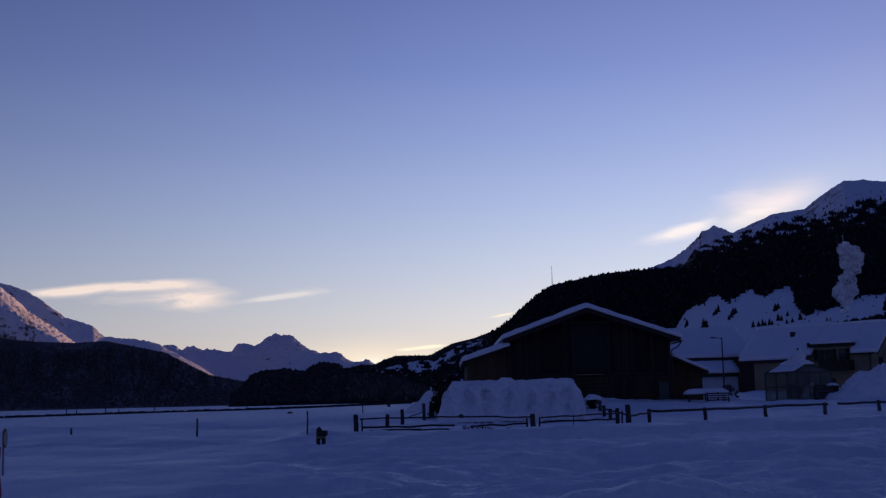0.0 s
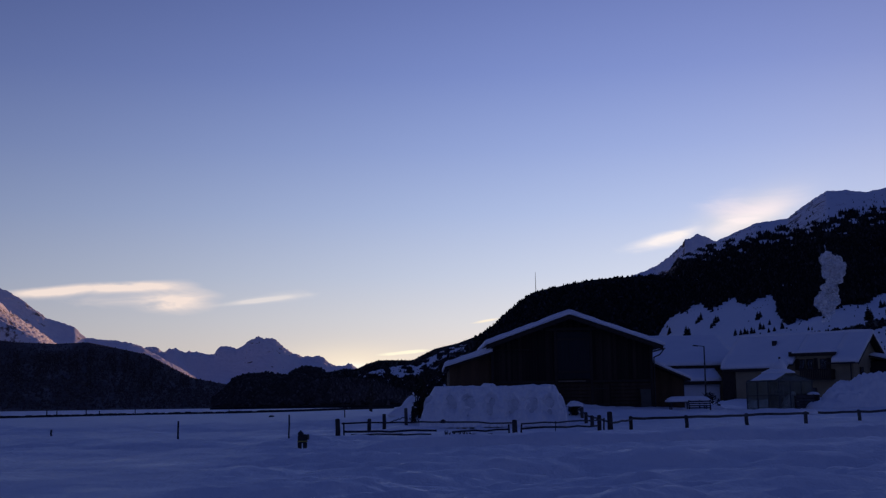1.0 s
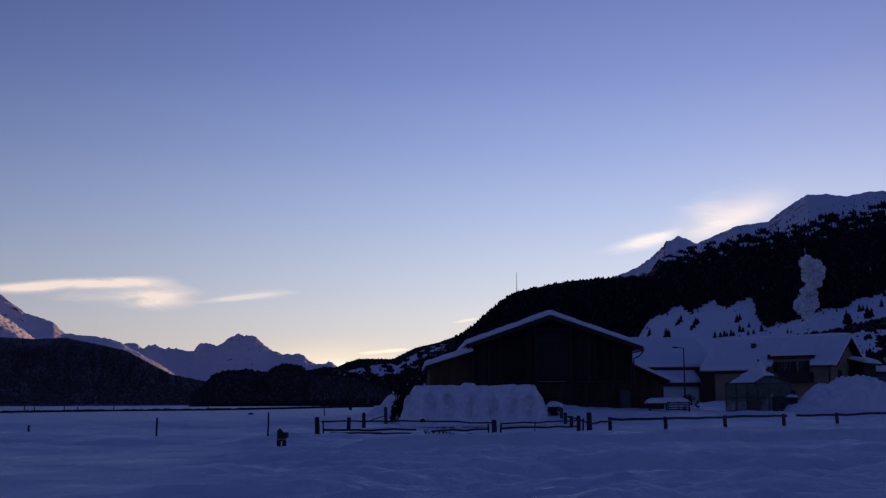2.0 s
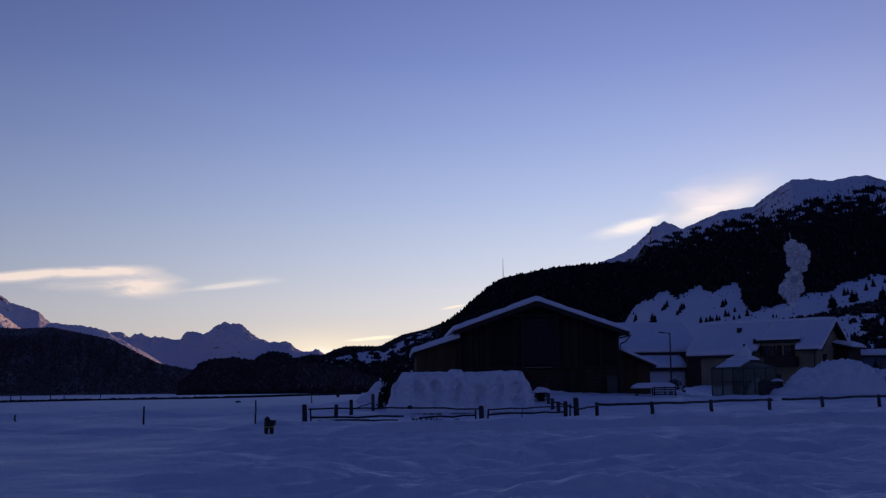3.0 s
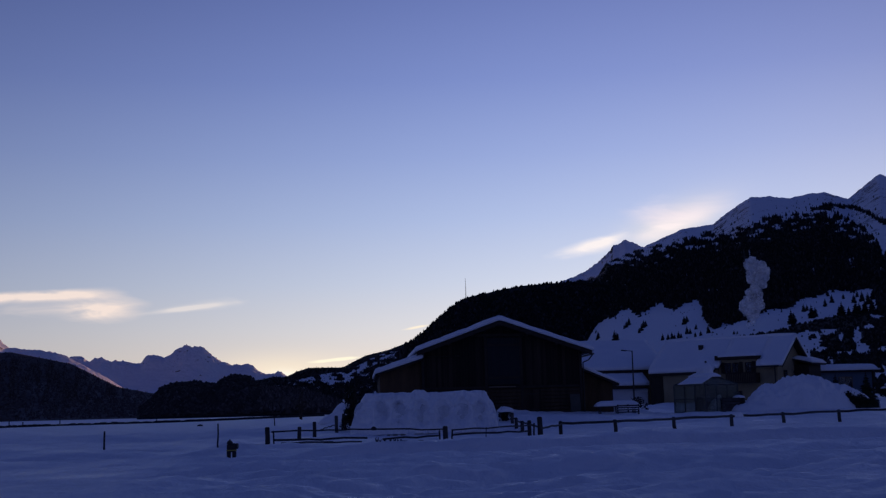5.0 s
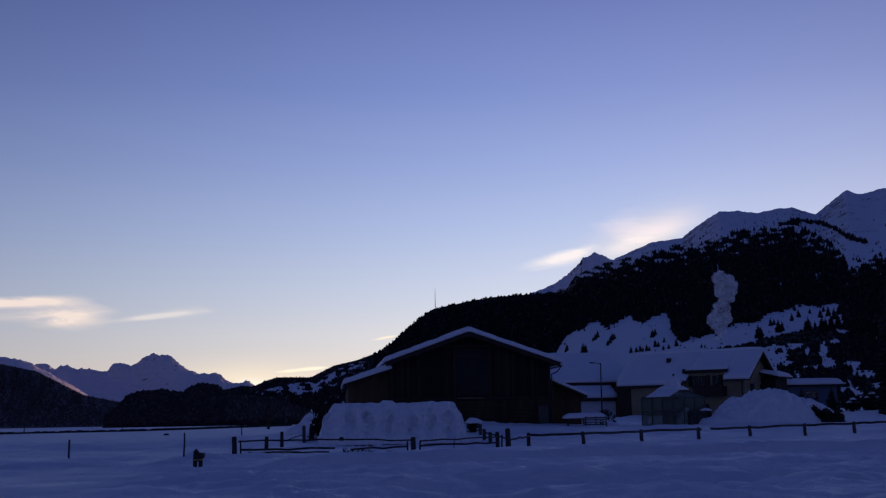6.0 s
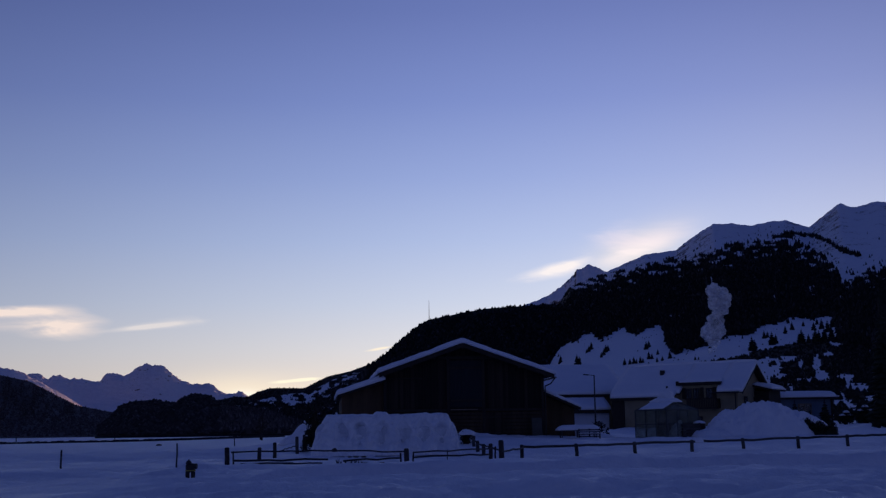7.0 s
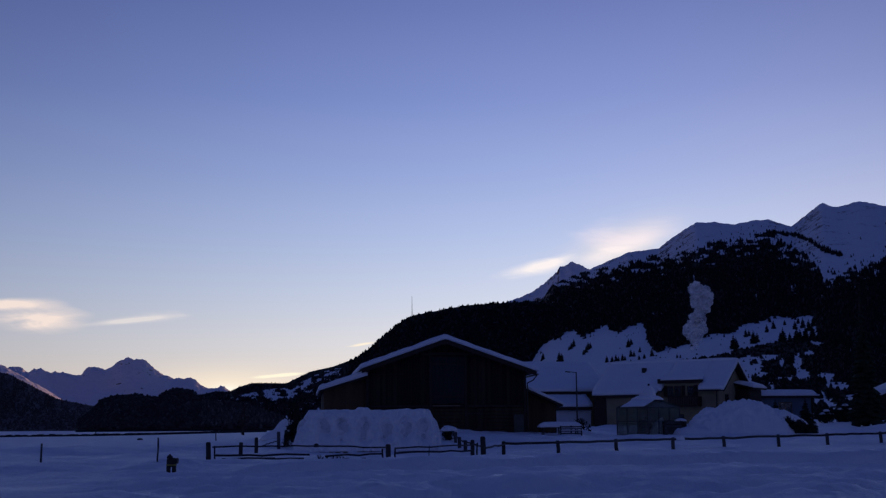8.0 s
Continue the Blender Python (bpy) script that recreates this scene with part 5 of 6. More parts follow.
    chimney = part("chimney", box(0.46, 0.46, 1.2, -9.6, -1.9, ridge - 1.15, bevel=0.04), STONE, h)
    part("chimney_cap", box(0.48, 0.48, 0.08, -9.6, -1.9, ridge - 0.53, bevel=0.03), IRON, chimney)
    part("snow_guard", box(0.5, 0.12, 0.5, -6.7, -half - 0.3, eave + 0.55, rz=30), DARK_TRIM, h)


build_main_house()


def build_back_house():
    z0 = 1.6
    h = thing("farmhouse", 30.0, 141.0, z0, 0, "farmhouse whose stepped roofs lie under smooth snow", "house", "village houses")

    def faced(bm):
        bmesh.ops.transform(bm, matrix=Matrix(((0, 1, 0, 0), (1, 0, 0, 0), (0, 0, 1, 0), (0, 0, 0, 1))), verts=bm.verts)
        bmesh.ops.reverse_faces(bm, faces=bm.faces)
        return bm

    hi = lambda y: 4.12 + (y - 0.0) * 0.36
    part("wall", box(11.5, 9, 4.6, 0.5, 5.6, 1.7), PLASTER, h)
    part("roof_panel", faced(sloped_panel(0.0, hi(0), 10, hi(10), -3.6, 6.5, 0.24)), DARK_TRIM, h)
    part("roof_snow", faced(roof_snow([(0.0, hi(0)), (10, hi(10))], -3.7, 6.5, 0.4, 31.0)), ROOF_SNOW, h, shade=True)
    # dark board, deepened to draw the shade line below the upper eave
    part("fascia", box(10.0, 0.1, 0.5, 1.45, -0.06, 3.95, bevel=0.02), DARK_TRIM, h)
    lo = lambda y: 2.25 + (y + 3.2) * 0.36
    part("porch_wall", box(9.0, 2.6, 3.0, -1.2, -1.4, 0.6), WHITE_PLASTER, h, "pale plastered porch wall")
    part("porch_roof", faced(sloped_panel(-3.2, lo(-3.2), 0.4, lo(0.4), -7.0, 3.4, 0.2)), DARK_TRIM, h)
    part("porch_snow", faced(roof_snow([(-3.2, lo(-3.2)), (0.4, lo(0.4))], -7.0, 3.4, 0.36, 33.0)), ROOF_SNOW, h, shade=True)
    # same for the porch: extra depth of dark board is painted eave shade
    part("porch_fascia", box(10.2, 0.1, 0.5, -1.8, -3.28, 2.05, bevel=0.02), DARK_TRIM, h)


WHITE_PLASTER = surface("cold_white_plaster", [(0.55, 0.57, 0.62), (0.70, 0.71, 0.74)], 0.7, 12.0, 0.9, bump=0.2, dist=0.01)
build_back_house()


def build_blue_house():
    z0 = 1.5
    h = thing("flat_roofed_house", 54.2, 134.0, z0, 0, "low grey-blue building with a flat snow-covered roof", "house", "village houses")
    part("wall", box(7.4, 7, 3.6, 0.5, 3.5, 1.4), BLUE_PLASTER, h)
    part("eaves", box(8.3, 8, 0.2, 0.55, 3.3, 3.25, bevel=0.03), DARK_TRIM, h)
    part("roof_snow", snow_slab(8.4, 8.2, 0.75, pose(0.55, 3.3, 3.35), 17), ROOF_SNOW, h, shade=True)
    window_part(h, 0.9, -0.03, 1.9, 1.6, 1.5, 0.0, PALE_WOOD, 1)
    window_part(h, -1.9, -0.03, 1.9, 0.9, 1.1)
    part("corner_board", box(0.18, 0.1, 3.3, 4.1, -0.04, 1.5), DARK_TRIM, h)


build_blue_house()


def build_edge_house():
    z0 = 1.5
    h = thing("chalet", 66.5, 127.0, z0, -12, "small dark chalet with a rounded snow roof", "house", "village houses")
    part("wall", prism([(-3.6, -0.8), (3.6, -0.8), (3.6, 3.0), (0, 4.3), (-3.6, 3.0)], 0, 7), BARN_WOOD, h)
    part("roof_panel", sloped_panel(-4.4, 2.75, 0, 4.45, -0.8, 7.5, 0.2), DARK_TRIM, h)
    part("roof_panel", sloped_panel(0, 4.45, 4.4, 2.75, -0.8, 7.5, 0.2), DARK_TRIM, h)
    part("roof_snow", roof_snow([(-4.4, 2.75), (-0.1, 4.45), (0.1, 4.45), (4.4, 2.75)], -0.9, 7.5, 0.6, 41.0), ROOF_SNOW, h, shade=True)
    window_part(h, -1.6, -0.03, 1.6, 1.0, 1.1)
    window_part(h, 1.6, -0.03, 1.6, 1.0, 1.1)


build_edge_house()

# ---------------------------------------------------------------- greenhouse and yard
def build_greenhouse():
    gx, gy = 27.75, 95.6
    g = thing("greenhouse", gx, gy, snow_z(gx, gy - 1) - 0.05, -61, "small glazed greenhouse with snow lying on its roof", "greenhouse")
    a, b, eave, ridge = 1.75, 1.78, 2.2, 2.78  # half length in x, half width in y
    bm = bmesh.new()
    bars_x = [-a, -a / 3, a / 3, a]
    for x in bars_x:
        for y in (-b, b):
            block(bm, 0.07, 0.07, eave, pose(x, y, eave / 2))
    for y in (-b, b):
        for z in (0.05, 1.1, eave):
            block(bm, 2 * a, 0.06, 0.06, pose(0, y, z))
    for x in (-a, a):
        for z in (0.05, 1.1, eave):
            block(bm, 0.06, 2 * b, 0.06, pose(x, 0, z))
        for y in (-b / 3, b / 3):
            block(bm, 0.06, 0.06, eave, pose(x, y, eave / 2))
    part("frame", bm, DULL_STEEL, g)
    for s in (-1, 1):
        for i in range(3):
            x = -a + 2 * a / 3 * (i + 0.5)
            for z, h in ((0.57, 0.98), (1.68, 1.08)):
                part("wall_pane", box(2 * a / 3 - 0.08, 0.012, h, x, s * b, z), FROSTY, g)
        for i in range(3):
            y = -b + 2 * b / 3 * (i + 0.5)
            for z, h in ((0.57, 0.98), (1.68, 1.08)):
                part("wall_pane", box(0.012, 2 * b / 3 - 0.08, h, s * a, y, z), FROSTY, g)
    # hipped roof that ends in a small flat crown
    low = [Vector((-a, -b, eave)), Vector((a, -b, eave)), Vector((a, b, eave)), Vector((-a, b, eave))]
    crown = [Vector((-0.8, -0.5, ridge)), Vector((0.8, -0.5, ridge)), Vector((0.8, 0.5, ridge)), Vector((-0.8, 0.5, ridge))]
    for i in range(4):
        j = (i + 1) % 4
        bm = bmesh.new()
        under = [bm.verts.new(q + Vector((0, 0, 0.03))) for q in (low[i], low[j], crown[j], crown[i])]
        over = [bm.verts.new(v.co + Vector((0, 0, 0.016))) for v in under]
        bm.faces.new(under[::-1])
        bm.faces.new(over)
        for q in range(4):
            bm.faces.new((under[q], under[(q + 1) % 4], over[(q + 1) % 4], over[q]))
        part("roof_pane", bm, FROSTY, g)
        part("hip_bar", tube(bmesh.new(), low[i] + Vector((0, 0, 0.05)), crown[i] + Vector((0, 0, 0.05)), 0.04, 0.04, 6), DULL_STEEL, g)
    part("crown_panel", box(1.64, 1.04, 0.05, 0, 0, ridge + 0.05), DULL_STEEL, g)
    tilt, run = math.degrees(math.atan2(ridge - eave, b - 0.5)), math.hypot(ridge - eave, b - 0.5)
    part("roof_snow", snow_slab(2.7, run * 0.96, 0.07, pose(0, -(b + 0.5) / 2, (eave + ridge) / 2 + 0.07, tilt), 23, 16, 8, 0.03, 0.03), ROOF_SNOW, g, shade=True)
    part("roof_snow", snow_slab(2.1, 1.5, 0.34, pose(-0.05, 0.05, ridge + 0.05), 24, 16, 10, 0.05, 0.12), ROOF_SNOW, g, shade=True)
    for i, (x, y, w, h) in enumerate(((0.75, -1.2, 0.7, 1.25), (0.1, -0.7, 0.5, 0.9), (1.3, 1.1, 0.7, 1.15), (-0.9, 0.2, 0.6, 0.8), (-1.2, 1.2, 0.7, 1.5))):
        part("stored_box", box(w, 0.5, h, x, y, h / 2 + 0.02, rz=9 * i, bevel=0.03), DARK_TRIM, g)
    part("snow_drift", lump(0.6, 0.7, 1.25, 47, 0.3, 1.8, sub=3), SNOW, g, "pale sacks and snow inside the glass", shade=True).matrix_basis = pose(1.15, 0.0, 0.02)
    bench = part("bench", box(3.0, 0.5, 0.06, 0, 0.9, 0.75), DARK_TRIM, g)
    for x in (-1.3, 0, 1.3):
        part("bench_leg", box(0.06, 0.4, 0.75, x, 0.9, 0.37), DARK_TRIM, bench)


build_greenhouse()


def standing(name, x, y, label, category, turn=0.0, group=""):
    return thing(name, x, y, snow_z(x, y), turn, label, category, group)


heap = standing("garden_shed", 29.25, 100.5, "small shed under a cone of heaped snow", "shed")
part("wall", box(1.7, 1.6, 3.4, 0, 0, 1.3, bevel=0.02), BARN_WOOD, heap)
part("eaves", box(1.9, 1.8, 0.14, 0, 0, 3.02, bevel=0.02), DARK_TRIM, heap)
part("roof_snow", lump(0.75, 0.75, 1.15, 9, 0.2, 1.5), ROOF_SNOW, heap, shade=True).matrix_basis = pose(0, 0, 3.08)
part("roof_vent", tube(bmesh.new(), (0.05, 0, 3.6), (0.05, 0, 4.5), 0.09, 0.09, 8), IRON, heap)

barrel = standing("rain_barrel", 30.1, 94.6, "dark round water barrel with snow on top", "barrel")
bm = bmesh.new()
for k, (z, r) in enumerate(((-0.2, 0.42), (0.1, 0.46), (0.6, 0.50), (1.1, 0.46))):
    if k:
        tube(bm, (0, 0, pz), (0, 0, z), pr, r, 16)
    pz, pr = z, r
part("barrel_body", bm, DARK_TRIM, barrel)
for z in (0.2, 0.9):
    part("hoop", tube(bmesh.new(), (0, 0, z), (0, 0, z + 0.07), 0.505, 0.505, 16), IRON, barrel)
part("snow_cap", lump(0.5, 0.5, 0.22, 4, 0.1, 1.5, sub=3), ROOF_SNOW, barrel, shade=True).matrix_basis = pose(0, 0, 1.1)

cart = standing("compost_crate", 29.2, 94.3, "dark slatted compost crate beside the barrel", "crate")
for k in range(4):
    part("slat", box(1.4, 0.04, 0.2, 0, -0.55, 0.1 + 0.25 * k, bevel=0.01), OLD_WOOD, cart)
    part("slat", box(0.04, 1.1, 0.2, -0.7, 0, 0.1 + 0.25 * k, bevel=0.01), OLD_WOOD, cart)
    part("slat", box(0.04, 1.1, 0.2, 0.7, 0, 0.1 + 0.25 * k, bevel=0.01), OLD_WOOD, cart)
for sx in (-0.66, 0.66):
    for sy in (-0.5, 0.5):
        part("corner_post", box(0.08, 0.08, 1.2, sx, sy, 0.45, bevel=0.01), OLD_WOOD, cart)

table = standing("trestle_table", 20.85, 97.4, "long trestle table buried under a loaf of snow", "table")
part("tabletop", box(3.3, 0.9, 0.07, 0, 0, 0.6, bevel=0.01), OLD_WOOD, table)
for x in (-1.4, 0.0, 1.4):
    for y in (-0.35, 0.35):
        part("leg", box(0.09, 0.09, 0.8, x, y, 0.22, rx=6 if y < 0 else -6, bevel=0.01), OLD_WOOD, table)
part("snow_load", snow_slab(3.55, 1.05, 0.44, pose(0, 0, 0.63), 3, 30, 10, 0.05, 0.10), ROOF_SNOW, table, shade=True)

rack = standing("hay_rack", 21.55, 96.3, "dark wooden slat rack standing in the snow", "rack")
for z in (0.06, 0.24, 0.42, 0.58):
    part("rail", box(1.8, 0.06, 0.09, 0, 0, z, rx=random.Random(int(z * 100)).uniform(-4, 4), bevel=0.01), OLD_WOOD, rack)
    if 0.1 < z < 0.5:
        part("snow_strip", snow_slab(1.75, 0.12, 0.06, pose(0, 0, z + 0.046), int(z * 100), 14, 3, 0.015, 0.01), ROOF_SNOW, rack)
for x in (-0.85, 0.0, 0.85):
    part("post", box(0.10, 0.12, 0.95, x, 0.07, 0.2, bevel=0.015), OLD_WOOD, rack)

for i, (x, y, rx, ry, rz) in enumerate(((23.6, 100.0, 1.1, 0.7, 0.55), (24.7, 99.0, 0.7, 0.5, 0.3), (22.9, 104, 1.6, 1.0, 0.8), (27.2, 97.6, 0.5, 0.4, 0.25))):
    o = part("snow_mound", lump(rx, ry, rz, 30 + i, 0.14, 1.2, sub=3), SNOW, None, shade=True)
    o.matrix_basis = pose(x, y, snow_z(x, y) - 0.04)
    tagged(o, "low soft mound of shovelled snow", "snow mound", "snow mounds in the yard")

# street lamp
lamp = standing("street_lamp", 26.35, 115.0, "slim dark street lamp with a short arm", "street lamp")
top = 6.78 - lamp.matrix_basis.translation.z
part("pole", tube(bmesh.new(), (0, 0, -0.3), (0, 0, top), 0.09, 0.055, 10), IRON, lamp)
part("arm", tube(bmesh.new(), (0, 0, top - 0.06), (-0.75, -0.1, top + 0.04), 0.035, 0.03, 8), IRON, lamp)
part("lantern", box(0.5, 0.22, 0.11, -0.85, -0.12, top + 0.02, ry=6, bevel=0.03), IRON, lamp)

# ---------------------------------------------------------------- snow heap beside the road
def build_heap():
    bm = bmesh.new()
    nx, ny = 140, 90
    grid = []
    for j in range(ny + 1):
        row = []
        for i in range(nx + 1):
            x, y = -5.0 + 13.8 * i / nx, -4.0 + 8.0 * j / ny
            main = max(0.0, 1 - ((abs(x) / (4.0 if x < 0 else 7.2)) ** 1.3 + (abs(y) / 3.3) ** 1.7))
            h = 2.5 * min(1.0, main * 1.25) ** 0.95
            h += 0.95 * max(0.0, 1 - (((x + 3.5) / 1.6) ** 2 + (y / 2.4) ** 2)) ** 0.7 * 0.8
            n = noise.fractal(Vector((x, y, 2)) * 0.8, 0.8, 2.0, 5)
            h += (0.26 * n + 0.20 * noise.noise(Vector((x * 2.4, y * 2.4, 7))) + 0.13 * noise.noise(Vector((x * 4.8, y * 4.8, 9)))) * min(1.0, h * 1.5)
            row.append(bm.verts.new((x, y, h - 0.12)))
        grid.append(row)
    for j in range(ny):
        for i in range(nx):
            bm.faces.new((grid[j][i], grid[j][i + 1], grid[j + 1][i + 1], grid[j + 1][i]))
    ret = bmesh.ops.extrude_edge_only(bm, edges=[e for e in bm.edges if e.is_boundary])
    for v in (g for g in ret["geom"] if isinstance(g, bmesh.types.BMVert)):
        v.co.z = -0.8
    for f in bm.faces:
        f.smooth = True
    ob = part("ploughed_snow", bm, SNOW, None)
    ob.matrix_basis = pose(34.2, 93.0, snow_z(33.9, 93.0) + 0.1)
    tagged(ob, "high rough heap of ploughed snow", "snow heap")


build_heap()


# ---------------------------------------------------------------- snowed-in bales
BALES = [(0.25, 0.20), (1.4, 0.42), (2.6, 0.46), (4.0, 0.62), (5.4, 0.58), (6.7, 0.50), (7.9, 0.56)]  # place along the row, depth of the hollow before it
PITS = [(3.85, 1.0, 0.16, 0.30), (5.3, 0.95, 0.20, 0.45), (5.75, 1.25, 0.14, 0.25), (6.7, 1.02, 0.15, 0.50), (7.95, 0.92, 0.22, 0.50), (7.5, 1.7, 0.14, 0.25), (6.2, 1.75, 0.16, 0.22), (2.5, 0.8, 0.14, 0.25)]


def build_bales():
    x0, x1, y0, y1, top, foot = -0.62, 9.12, 79.0, 83.5, 2.72, 0.1
    bank = thing("snow_bank", 4.3, 81.0, 0.1, 0, "long bank of snow that buries a row of round bales", "snow bank")
    back = bank.matrix_basis.inverted()
    bm = bmesh.new()
    nu, nv = 190, 90
    grid = []
    for j in range(nv + 1):
        row = []
        v = j / nv  # 0 at the front foot, over the top, to the back foot
        for i in range(nu + 1):
            u = i / nu
            x = x0 + (x1 - x0) * u
            jag = 0.22 * noise.noise(Vector((v * 9, 3, 3))) + 0.10 * noise.noise(Vector((v * 23, 7, 3)))
            crest = top * (0.985 + 0.03 * noise.noise(Vector((x * 0.5, 1, 1))) + 0.022 * noise.noise(Vector((x * 1.7, 2, 1)))) * min(1.0, (x - x0) / 1.05 + 0.02) ** 0.62
            crest += 0.15 * smooth(3.45, 3.75, x) * smooth(4.55, 4.3, x) - 0.5 * smooth(8.32, 8.55, x + jag) - 0.62 * smooth(8.62, 8.85, x + jag) - 1.2 * smooth(8.88, 9.1, x)
            if v < 0.45:
                f = v / 0.45
                y = y0 - 0.75 + 0.95 * f ** 0.8
                z = foot + (crest - foot) * f ** 0.9
            elif v < 0.75:
                f = (v - 0.45) / 0.3
                y = y0 + 0.2 + (y1 - y0 - 0.4) * f
                z = crest + 0.10 * math.sin(f * math.pi)
            else:
                f = (v - 0.75) / 0.25
                y = y1 - 0.2 + 0.9 * f
                z = crest + (foot - crest) * f
            p = Vector((x, y, z))
            soft = noise.fractal(p * 0.9, 0.8, 2.0, 4) + 0.5 * noise.fractal(p * 2.6, 0.8, 2.0, 3)
            y += 0.26 * soft + 0.12 * noise.noise(Vector((x * 3.1, z * 0.9, 5))) + 0.08 * noise.noise(Vector((x * 7.0, z * 4.0, 8)))
            z += 0.06 * noise.noise(p * 1.7) + 0.03 * noise.noise(p * 4.0) if 0.1 < v < 0.9 else 0
            if 0.03 < v < 0.45:  # hollows before the bale ends, bulges between, crumbled pits
                bent = x + 0.22 * noise.noise(Vector((x * 1.1, z * 1.6, 31)))
                lift = z + 0.25 * noise.noise(Vector((x * 1.3, z * 1.3, 37)))
                for c, deep in BALES:
                    d = math.hypot((bent - c) / 0.52, (lift - 1.4) / 0.9)
                    y += deep * max(0.0, 1 - d * d) ** 0.8 - 0.16 * math.exp(-((bent - c - 0.66) / 0.2) ** 2) * math.exp(-((z - 1.3) / 0.9) ** 2)
                for c, h, r, deep in PITS:
                    y += deep * math.exp(-(((x - c) / r) ** 2 + ((z - h) / (r * 0.8)) ** 2))
            row.append(bm.verts.new((x, y, z)))
        grid.append(row)
    for j in range(nv):
        for i in range(nu):
            bm.faces.new((grid[j][i], grid[j][i + 1], grid[j + 1][i + 1], grid[j + 1][i]))
    for side in (0, nu):
        ring = [grid[j][side] for j in range(nv + 1)]
        bm.faces.new(ring if side else ring[::-1])
    bmesh.ops.recalc_face_normals(bm, faces=bm.faces)
    part("snow_cover", bm, SNOW, bank, shade=True).matrix_parent_inverse = back
    rnd = random.Random(71)
    for i in range(14):  # clods broken off the face
        r = rnd.uniform(0.10, 0.26)
        x = rnd.uniform(0.3, 9.2)
        clod = part("fallen_clod", lump(r * 1.3, r, r, 80 + i, 0.25, 2.2, sub=2), SNOW, bank, shade=True)
        clod.matrix_parent_inverse = back
        clod.matrix_basis = pose(x, y0 - rnd.uniform(0.8, 1.3), snow_z(x, y0 - 1.0) - 0.03, 0, 0, rnd.uniform(0, 180))
    first = None
    for i, (c, deep) in enumerate(BALES):
        if first is None:
            first = thing("round_bale", c, y0 + 0.2, 1.45, 0, "round wrapped hay bale almost buried in snow", "hay bale", "bales in the snow bank")
            bm = bmesh.new()
            rings = [(0.0, 0.40), (0.03, 0.50), (0.12, 0.585), (0.3, 0.60), (1.1, 0.60), (1.2, 0.55)]
            loops = [[bm.verts.new((math.cos(q * math.tau / 28) * r * (1 + 0.03 * noise.noise(Vector((q, r * 5, 0)))), y, math.sin(q * math.tau / 28) * r * 1.3)) for q in range(28)] for y, r in rings]
            for a, b in zip(loops, loops[1:]):
                for q in range(28):
                    bm.faces.new((a[q], b[q], b[(q + 1) % 28], a[(q + 1) % 28]))
            bm.faces.new(loops[0][::-1])
            bm.faces.new(loops[-1])
            part("wrapped_bale", bm, WRAP, first)
        else:
            copy_thing(first, pose(c, y0 + 0.16 + 0.08 * math.sin(i * 2.4), 1.4 + 0.10 * math.sin(i * 1.9), 0, 20 * i, 0))


build_bales()

# ---------------------------------------------------------------- fences
def log_bar(a, b, r, seed, sides=8):
    return tube(bmesh.new(), a, b, r, r * 0.92, sides, 0.04, max(2, int((Vector(b) - Vector(a)).length / 0.6)), seed)


def fence_post(parent, x, y, height, r, seed, lean=0.0):
    z = ground_z(x, y)
    dx = lean * height
    bm = tube(bmesh.new(), (x, y, z - 0.7), (x + dx, y, z + height - 0.04), r, r * 0.92, 9, 0.03, 3, seed)
    tube(bm, (x + dx, y, z + height - 0.041), (x + dx, y, z + height), r * 0.9, r * 0.55, 9, 0.02, 1, seed)
    part("post", bm, OLD_WOOD, parent)


def fence(label, posts, rails, group="paddock fences"):
    """posts: x, y, height, radius, lean. rails: from x, y, height to x, y, height, radius."""
    ob = thing("post_and_rail_fence", posts[0][0], posts[0][1], snow_z(posts[0][0], posts[0][1]), 0, label, "fence", group)
    back = ob.matrix_basis.inverted()
    for i, (x, y, h, r, lean) in enumerate(posts):
        fence_post(ob, x, y, h, r, int(x * 37 + y * 11), lean)
    for i, (ax, ay, ah, bx, by, bh, r) in enumerate(rails):
        part("rail", log_bar((ax, ay - 0.12, ground_z(ax, ay) + ah), (bx, by - 0.12, ground_z(bx, by) + bh), r, int(ax * 13 + bx * 7 + i)), OLD_WOOD, ob)
    for c in ob.children:
        c.matrix_parent_inverse = back
    return ob


